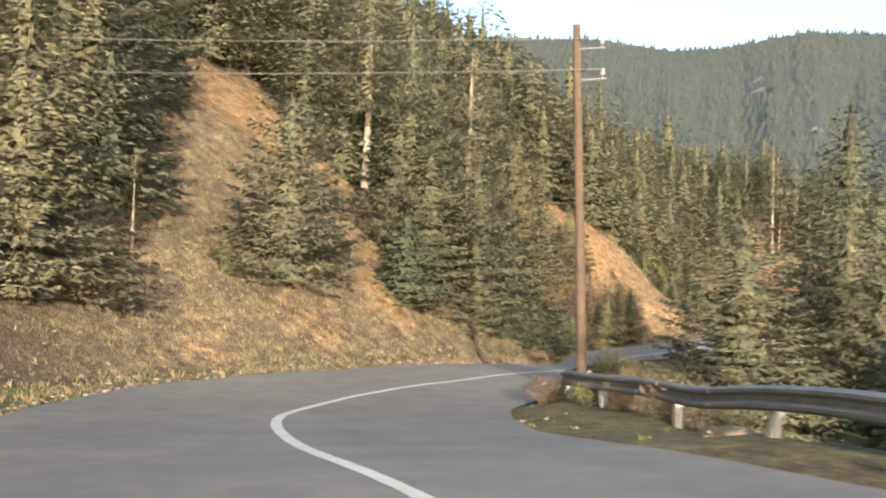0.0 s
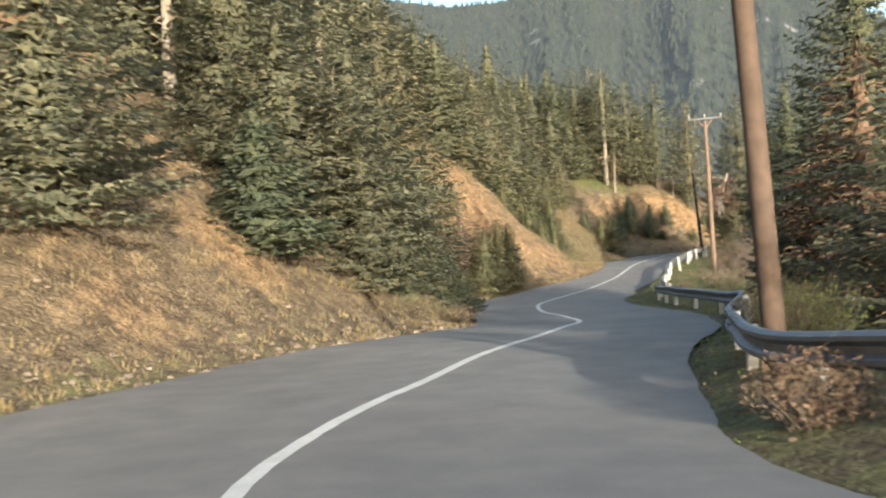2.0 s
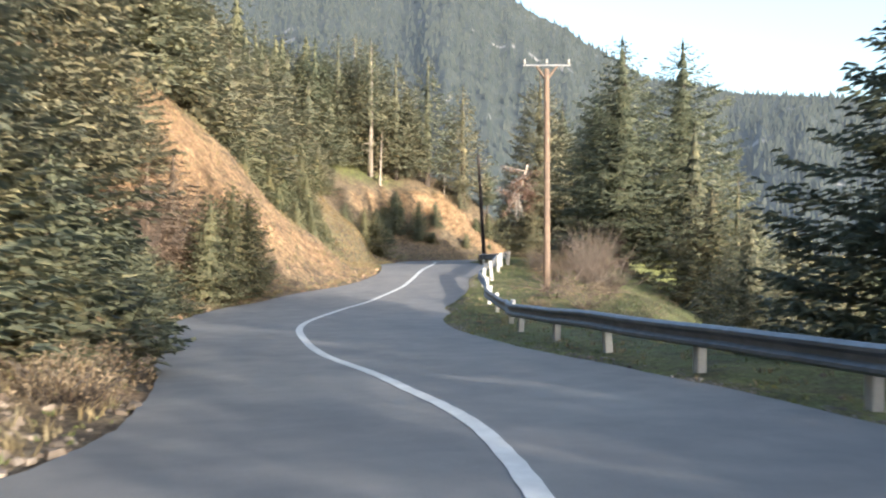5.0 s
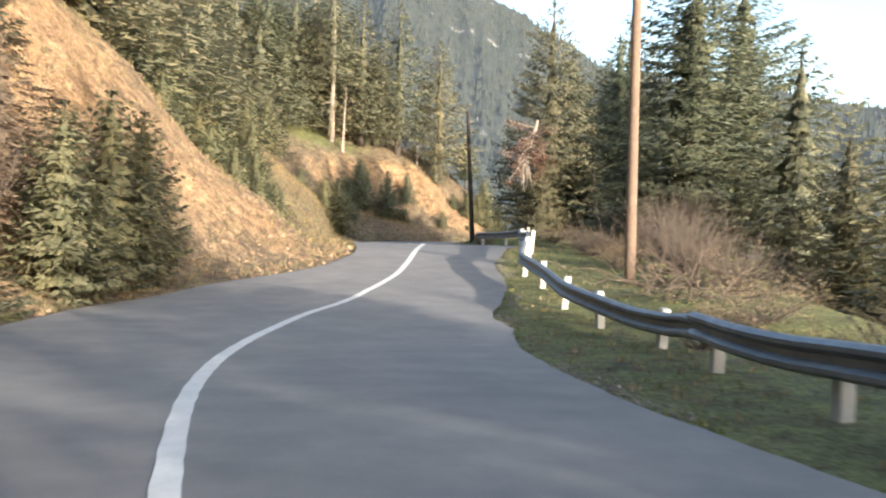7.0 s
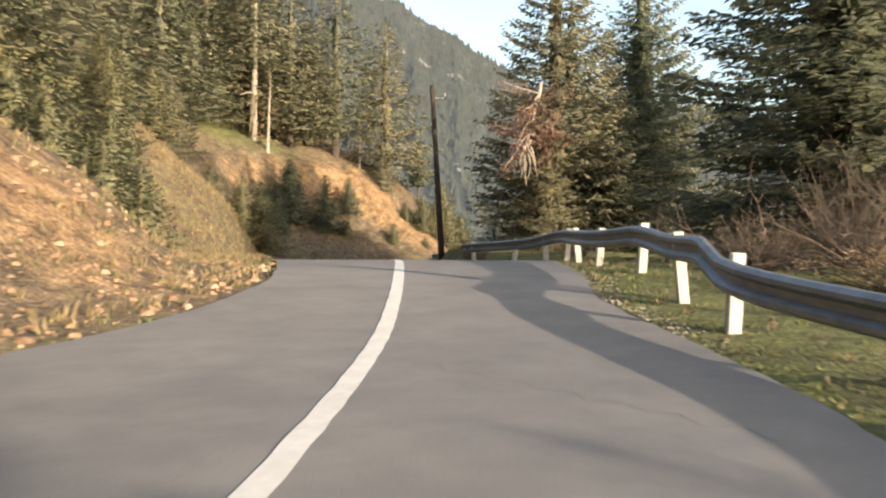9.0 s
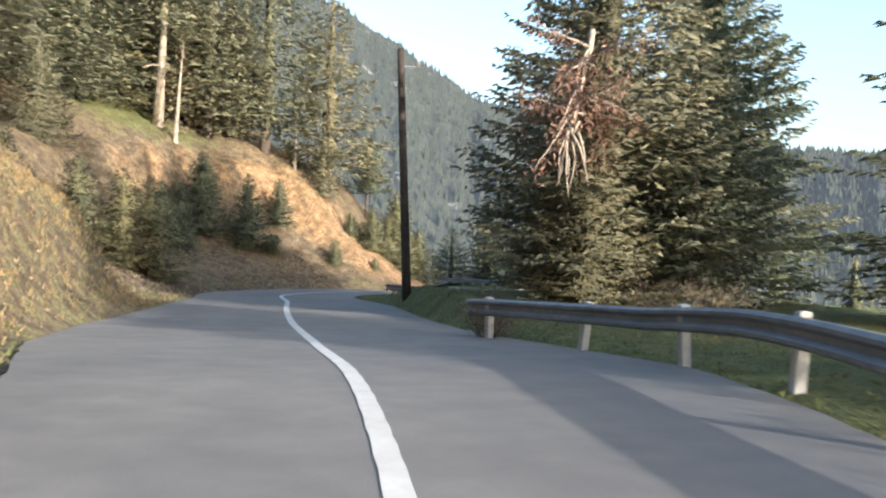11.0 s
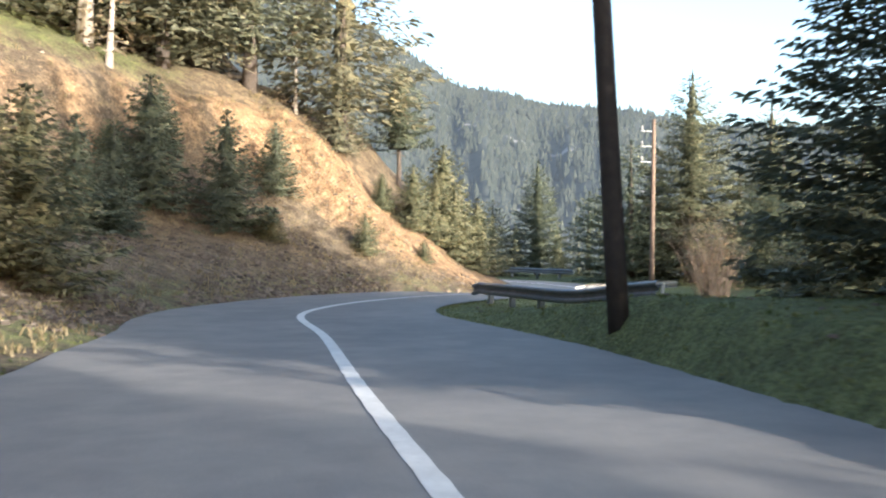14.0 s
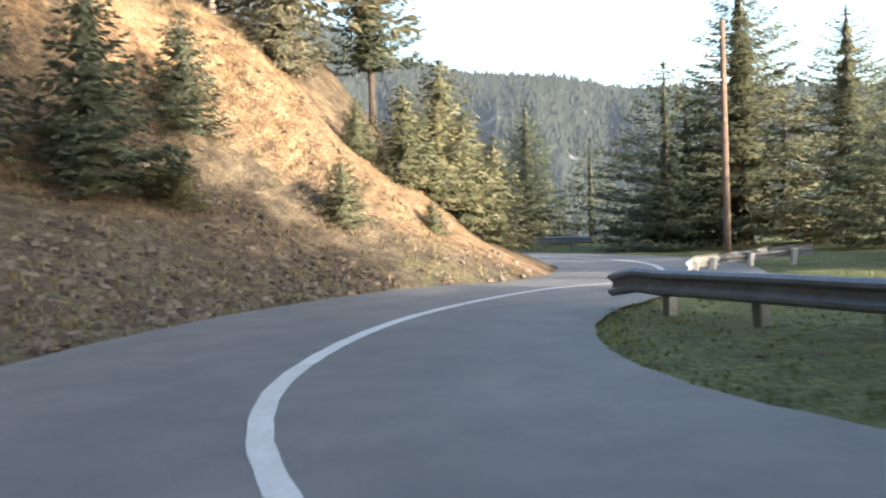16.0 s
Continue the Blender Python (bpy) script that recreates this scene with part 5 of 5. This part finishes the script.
THICK = "leafless reddish brown thicket near the pole"
DRY_L = "dry brown bush beside the guard rail"
for i, (x, y, r, h, m, l) in enumerate(((37.2, 83.6, 1.5, 1.0, M_DRYBUSH, "rusty dry bush behind the guard rail"), (34.6, 86.1, 0.6, 1.0, M_THICKET, DRY_L), (4.3, 23.6, 0.7, 1.0, M_GRASS, "yellow-green weeds round the pole"), (4.9, 21.4, 0.8, 1.0, M_GRASS, "yellow-green weeds round the pole"), (3.9, 15.2, 0.8, 1.0, M_DRYBUSH, DRY_L), (3.6, 17.4, 0.6, 0.8, M_DRYBUSH, DRY_L), (3.0, 18.6, 0.5, 0.5, M_GRASS, "low green weeds beside the guard rail"), (2.4, 20.6, 0.6, 0.65, M_THICKET, DRY_L),
                                      (4.6, 24.6, 0.7, 0.9, M_THICKET, DRY_L), (5.8, 25.8, 0.8, 0.9, M_THICKET, DRY_L), (6.9, 13.2, 0.9, 0.8, M_GRASS, "low green bush below the rail"), (5.6, 14.6, 0.8, 0.6, M_GRASS, "low green bush below the rail"),
                                      (18.4, 55.2, 0.6, 0.7, M_DRYBUSH, DRY_L), (12.6, 37.2, 0.6, 0.7, M_GRASS, "low green bush below the rail"), (26.6, 66.4, 1.1, 0.8, M_DRYBUSH, DRY_L), (30.6, 70.8, 1.2, 0.8, M_DRYBUSH, DRY_L),
                                      (21.6, 57.2, 1.3, 1.0, M_DRYBUSH, DRY_L), (20.5, 53.5, 1.4, 1.2, M_DRYBUSH, DRY_L), (18.0, 50.5, 1.2, 1.2, M_GRASS, "low green bush below the rail"),
                                      (27.2, 64.6, 1.7, 2.3, M_THICKET, THICK), (29.4, 67.4, 1.8, 2.6, M_THICKET, THICK), (31.2, 70.0, 1.7, 2.2, M_THICKET, THICK), (25.6, 61.2, 1.4, 1.6, M_THICKET, THICK), (28.0, 69.6, 1.0, 1.0, M_THICKET, THICK),
                                      (4.2, 41.8, 0.9, 0.7, M_DRYBUSH, "brown withered bush on the debris heap"), (2.6, 39.6, 0.9, 0.7, M_DRYBUSH, "brown withered bush on the debris heap"),
                                      (9.9, 65.6, 1.7, 3.6, M_THICKET, "tall leafless brown bush on the slope"), (8.8, 63.9, 1.3, 2.6, M_THICKET, "tall leafless brown bush on the slope"),
                                      (56.6, 107.7, 1.0, 3.0, M_THICKET, "tall withered bush overgrown with dry creepers"), (56.9, 107.5, 0.8, 2.2, M_THICKET, "tall withered bush overgrown with dry creepers"))):
    if l == THICK:
        bush(x, y, r, h, m, 50 + i, l, 190, 350)
    else:
        bush(x, y, r, h, m, 50 + i, l)


def boulder(x, y, size, seed):
    bm = bmesh.new()
    bmesh.ops.create_icosphere(bm, subdivisions=3, radius=1.0)
    rng = np.random.default_rng(seed)
    k, ph = rng.uniform(-2.2, 2.2, (6, 3)), rng.uniform(0, 6.28, 6)
    for v in bm.verts:
        d = 1 + sum(0.085 * math.sin(float(np.dot(k[i], v.co)) * (1 + 0.5 * i) + ph[i]) for i in range(6))
        v.co = Vector((v.co.x * d * size, v.co.y * d * size * 0.75, v.co.z * d * size * 0.62))
    me = bpy.data.meshes.new("boulder")
    bm.to_mesh(me)
    bm.free()
    me.materials.append(M_ROCK)
    me.polygons.foreach_set("use_smooth", [True] * len(me.polygons))
    ob = new("boulder", me)
    ob.location = (x, y, float(ground_z([(x, y)])[0]) + size * 0.22)
    ob.rotation_euler = (0.1, 0.15, seed * 1.7)
    tagged(ob, "tan weathered boulder lying under the guard rail", "boulder", "boulders by the guard rail")


for i, (x, y, size) in enumerate(((3.5, 17.6, 0.42), (3.9, 15.9, 0.34), (4.2, 13.6, 0.38), (3.3, 19.0, 0.5))):
    boulder(x, y, size, 5 + i)


def brush_pile(x, y, r, seed, label):
    rng = np.random.default_rng(seed)
    ob = new("brush_pile")
    z = float(ground_z([(x, y)])[0])
    ob.location = (x, y, z)
    for _ in range(34):
        parts = []
        a, rr = rng.uniform(0, 6.28), r * math.sqrt(rng.random())
        p = np.array([math.cos(a) * rr, math.sin(a) * rr, rng.uniform(0.0, 0.2)])
        d = np.array([rng.uniform(-1, 1), rng.uniform(-1, 1), rng.uniform(0.05, 0.85)]); d /= np.linalg.norm(d)
        L = rng.uniform(0.7, 2.2)
        pts = [p + d * L * u + np.array([0, 0, -0.25 * L * u * u]) + rng.uniform(-0.05, 0.05, 3) for u in (0, 0.35, 0.7, 1)]
        parts.append(tube(pts, [0.02, 0.016, 0.011, 0.004], 5))
        for _2 in range(4):
            b0 = pts[rng.integers(1, 4)]; d2 = d + rng.uniform(-0.8, 0.8, 3)
            parts.append(tube([b0, b0 + d2 * 0.25, b0 + d2 * 0.5 + np.array([0, 0, -0.06])], [0.009, 0.006, 0.003], 4))
        v, f = join(parts)
        mesh_part("branch", mesh_of("branch", v, f, M_DEADWOOD), ob)
    tagged(ob, label, "brush pile", "brush piles beside the road")


brush_pile(27.4, 65.2, 1.8, 1, "heap of bleached cut branches by the pole")
brush_pile(29.2, 68.4, 1.8, 2, "heap of bleached cut branches by the pole")
brush_pile(25.4, 62.2, 1.3, 3, "heap of bleached cut branches by the pole")
brush_pile(31.6, 73.4, 1.5, 4, "fallen grey branches on the verge")
brush_pile(22.8, 60.0, 1.2, 5, "fallen grey branches on the verge")

# ---- stones, tufts and litter ----


def scatter_on(n, test, seed, span):
    """Seeded points beside the road: span is s from, s to, offset from, offset to (left positive, from the edge)."""
    rng = np.random.default_rng(seed)
    s = rng.uniform(span[0], span[1], n)
    o = span[2] + (span[3] - span[2]) * rng.random(n) ** span[4]
    k = np.clip(np.searchsorted(CS, s), 0, len(CS) - 1)
    side = 1 if span[3] > 0 else -1
    d = np.where(side > 0, left_w(s), -right_w(s)) + o
    p = CL[k, :2] + CN[k] * d[:, None] + rng.uniform(-0.15, 0.15, (n, 2))
    s, d, _ = road_sd(p)
    ok = (d > left_w(s) + 0.02) if side > 0 else (d < -right_w(s) - 0.02)
    keep = test(p, s, np.abs(o), rng.random(n)) & ok
    p = p[keep]
    return p, ground_z(p), rng


def stones(name, n, test, seed, lo, hi, label, material, span):
    p, z, rng = scatter_on(n, test, seed, span)
    base = np.array([(-1, -1, -0.5), (1, -1, -0.6), (1.1, 1, -0.5), (-0.9, 1, -0.6), (-0.7, -0.6, 0.5), (0.6, -0.8, 0.6), (0.8, 0.6, 0.45), (-0.6, 0.7, 0.65)]) * 0.5
    m = len(p)
    size = lo + (hi - lo) * rng.random(m) ** 3
    a = rng.uniform(0, 6.28, m)
    j = base[None] * (1 + rng.uniform(-0.35, 0.35, (m, 8, 3))) * size[:, None, None]
    x = j[:, :, 0] * np.cos(a)[:, None] - j[:, :, 1] * np.sin(a)[:, None]
    y = j[:, :, 0] * np.sin(a)[:, None] + j[:, :, 1] * np.cos(a)[:, None]
    v = np.stack([x + p[:, :1], y + p[:, 1:], j[:, :, 2] * 0.8 + z[:, None] + size[:, None] * 0.12], 2).reshape(-1, 3)
    q = np.array([(0, 3, 2, 1), (4, 5, 6, 7), (0, 1, 5, 4), (1, 2, 6, 5), (2, 3, 7, 6), (3, 0, 4, 7)])
    f = (np.arange(m)[:, None, None] * 8 + q[None]).reshape(-1, 4)
    tagged(new(name, mesh_of(name, v, f, material)), label, "stones", kind="stuff")


def rock_island(name, c0, c1, c2):
    m, t, b = mat(name, 0.95)
    g = t.nodes.new("ShaderNodeNewGeometry")
    r = ramp(t, g.outputs["Random Per Island"], [(0.0, c0), (0.6, c1), (1.0, c2)])
    n = noise_tex(t, 14, 4)
    w = ramp(t, n.outputs[0], [(0.3, (0.75, 0.75, 0.75)), (0.7, (1.15, 1.15, 1.15))])
    t.links.new(mixc(t, 1.0, r.outputs[0], w.outputs[0], "MULTIPLY"), b.inputs["Base Color"])
    bump(t, b, n.outputs[0], 0.6, 0.03)
    return m


M_SCREE = rock_island("scree", (0.10, 0.075, 0.055), (0.165, 0.128, 0.094), (0.25, 0.205, 0.16))
M_ORANGE_SCREE = rock_island("orange_scree", (0.16, 0.10, 0.06), (0.26, 0.17, 0.105), (0.33, 0.24, 0.16))
stones("scree", 13000, lambda p, s, o, r: ((s < 58) | (s > 115)) & (r < 0.12 + 0.5 * bareness(p[:, 0], p[:, 1]) + 0.75 * np.exp(-o / 1.6) * (wave(p[:, 0], p[:, 1], 6, 0.5) > -0.35)), 21, 0.03, 0.16,
       "loose tan stones and scree on the cut slope", M_SCREE, (8, 138, 0.1, 11, 1.9))
stones("toe_rock", 2600, lambda p, s, o, r: (r < 0.95 - 0.1 * o) & (wave(p[:, 0], p[:, 1], 4, 3.5) > -0.45), 25, 0.03, 0.12,
       "pale loose stones on the lower cut slope", M_SCREE, (10, 42, 0.15, 6.5, 1.0))
stones("bank_rock", 700, lambda p, s, o, r: (r < 0.8) & (wave(p[:, 0], p[:, 1], 4, 0.7) > -0.4), 26, 0.03, 0.16,
       "small stones strewn over the grassy bank", M_ORANGE_SCREE, (86, 107, 0.4, 7.0, 1.0))
M_RUBBLE = rock_island("rubble", (0.055, 0.045, 0.035), (0.125, 0.098, 0.074), (0.20, 0.165, 0.128))
M_GRAVEL = rock_island("pale_gravel", (0.12, 0.11, 0.095), (0.19, 0.175, 0.15), (0.28, 0.255, 0.22))
stones("rubble", 9000, lambda p, s, o, r: (r < 0.9 - 0.07 * o) & (wave(p[:, 0], p[:, 1], 5, 2.5) > -0.5), 23, 0.03, 0.17,
       "brown rubble at the foot of the spur", M_RUBBLE, (115, 130, 0.15, 6.5, 1.4))
stones("loose_rock", 7500, lambda p, s, o, r: (r < 0.85 - 0.04 * o) & (wave(p[:, 0], p[:, 1], 4, 1.5) > -0.3), 24, 0.03, 0.14,
       "loose orange-brown rock on the bare slope", M_ORANGE_SCREE, (56, 84, 0.15, 13.0, 1.15))
stones("edge_gravel", 5500, lambda p, s, o, r: wave(p[:, 0], p[:, 1], 3, 4.5) > -0.15, 27, 0.012, 0.05, "pale broken gravel along the asphalt edge", M_GRAVEL, (36, 84, -0.02, -0.32, 1.5))
stones("verge_stones", 2200, lambda p, s, o, r: r < 0.2 - 0.12 * (s < 26), 22, 0.02, 0.10, "small stones along the outer verge", M_SCREE, (4, 130, -0.05, -3.0, 1.4))


def tufts(name, n, test, seed, height, material, label, span, blades=4, width=0.014):
    p, z, rng = scatter_on(n, test, seed, span)
    m = len(p)
    k = m * blades
    P = np.repeat(np.column_stack([p, z - 0.02]), blades, 0) + np.column_stack([rng.uniform(-0.09, 0.09, k), rng.uniform(-0.09, 0.09, k), np.zeros(k)])
    h = height * rng.uniform(0.4, 1.3, k)
    a = rng.uniform(0, 6.28, k); lean = rng.uniform(0.15, 0.9, k)
    w = np.column_stack([-np.sin(a), np.cos(a), np.zeros(k)]) * width * rng.uniform(0.7, 1.6, k)[:, None]
    o = np.column_stack([np.cos(a) * lean * h, np.sin(a) * lean * h, h])
    v = np.stack([P - w, P + w, P + o * np.array([0.45, 0.45, 0.62]) + w * 0.7, P + o, P + o * np.array([0.45, 0.45, 0.62]) - w * 0.7], 1).reshape(-1, 3)
    f = [tuple(r) for r in (np.arange(k)[:, None] * 5 + np.array([0, 1, 2, 3, 4])).tolist()]
    tagged(new(name, mesh_of(name, v, f, material)), label, "grass", kind="stuff")


tufts("verge_grass", 6500, lambda p, s, o, r: r < np.interp(s, [10, 24, 30, 60, 75, 90, 130], [0.03, 0.05, 0.6, 0.5, 0.7, 0.95, 0.95]), 31, 0.055, M_GRASS, "thin green grass on the outer verge", (10, 136, -0.05, -6.0, 1.5))
tufts("grass", 3500, lambda p, s, o, r: r < np.interp(s, [0, 20, 36, 58, 70, 85, 105, 125], [0.6, 0.5, 0.1, 0.6, 0.3, 0.8, 0.8, 0.25]), 33, 0.06, M_GRASS, "thin green grass at the foot of the slope", (2, 130, 0.05, 2.6, 1.3))
tufts("dry_grass", 12000, lambda p, s, o, r: r < 0.75, 32, 0.16, M_DRYGRASS, "dry straw-coloured grass and weeds on the slope", (4, 136, 0.3, 10.0, 1.1))
tufts("bank_grass", 2600, lambda p, s, o, r: r < 0.85, 35, 0.14, M_DRYGRASS, "dry yellow grass on the rounded bank", (88, 108, 0.4, 6.5, 1.0))
tufts("verge_straw", 3500, lambda p, s, o, r: (r < 0.45) & (s < 100) & (s > 24), 34, 0.09, M_DRYGRASS, "dry straw-coloured weeds on the outer verge", (2, 130, -0.3, -6.0, 1.1))
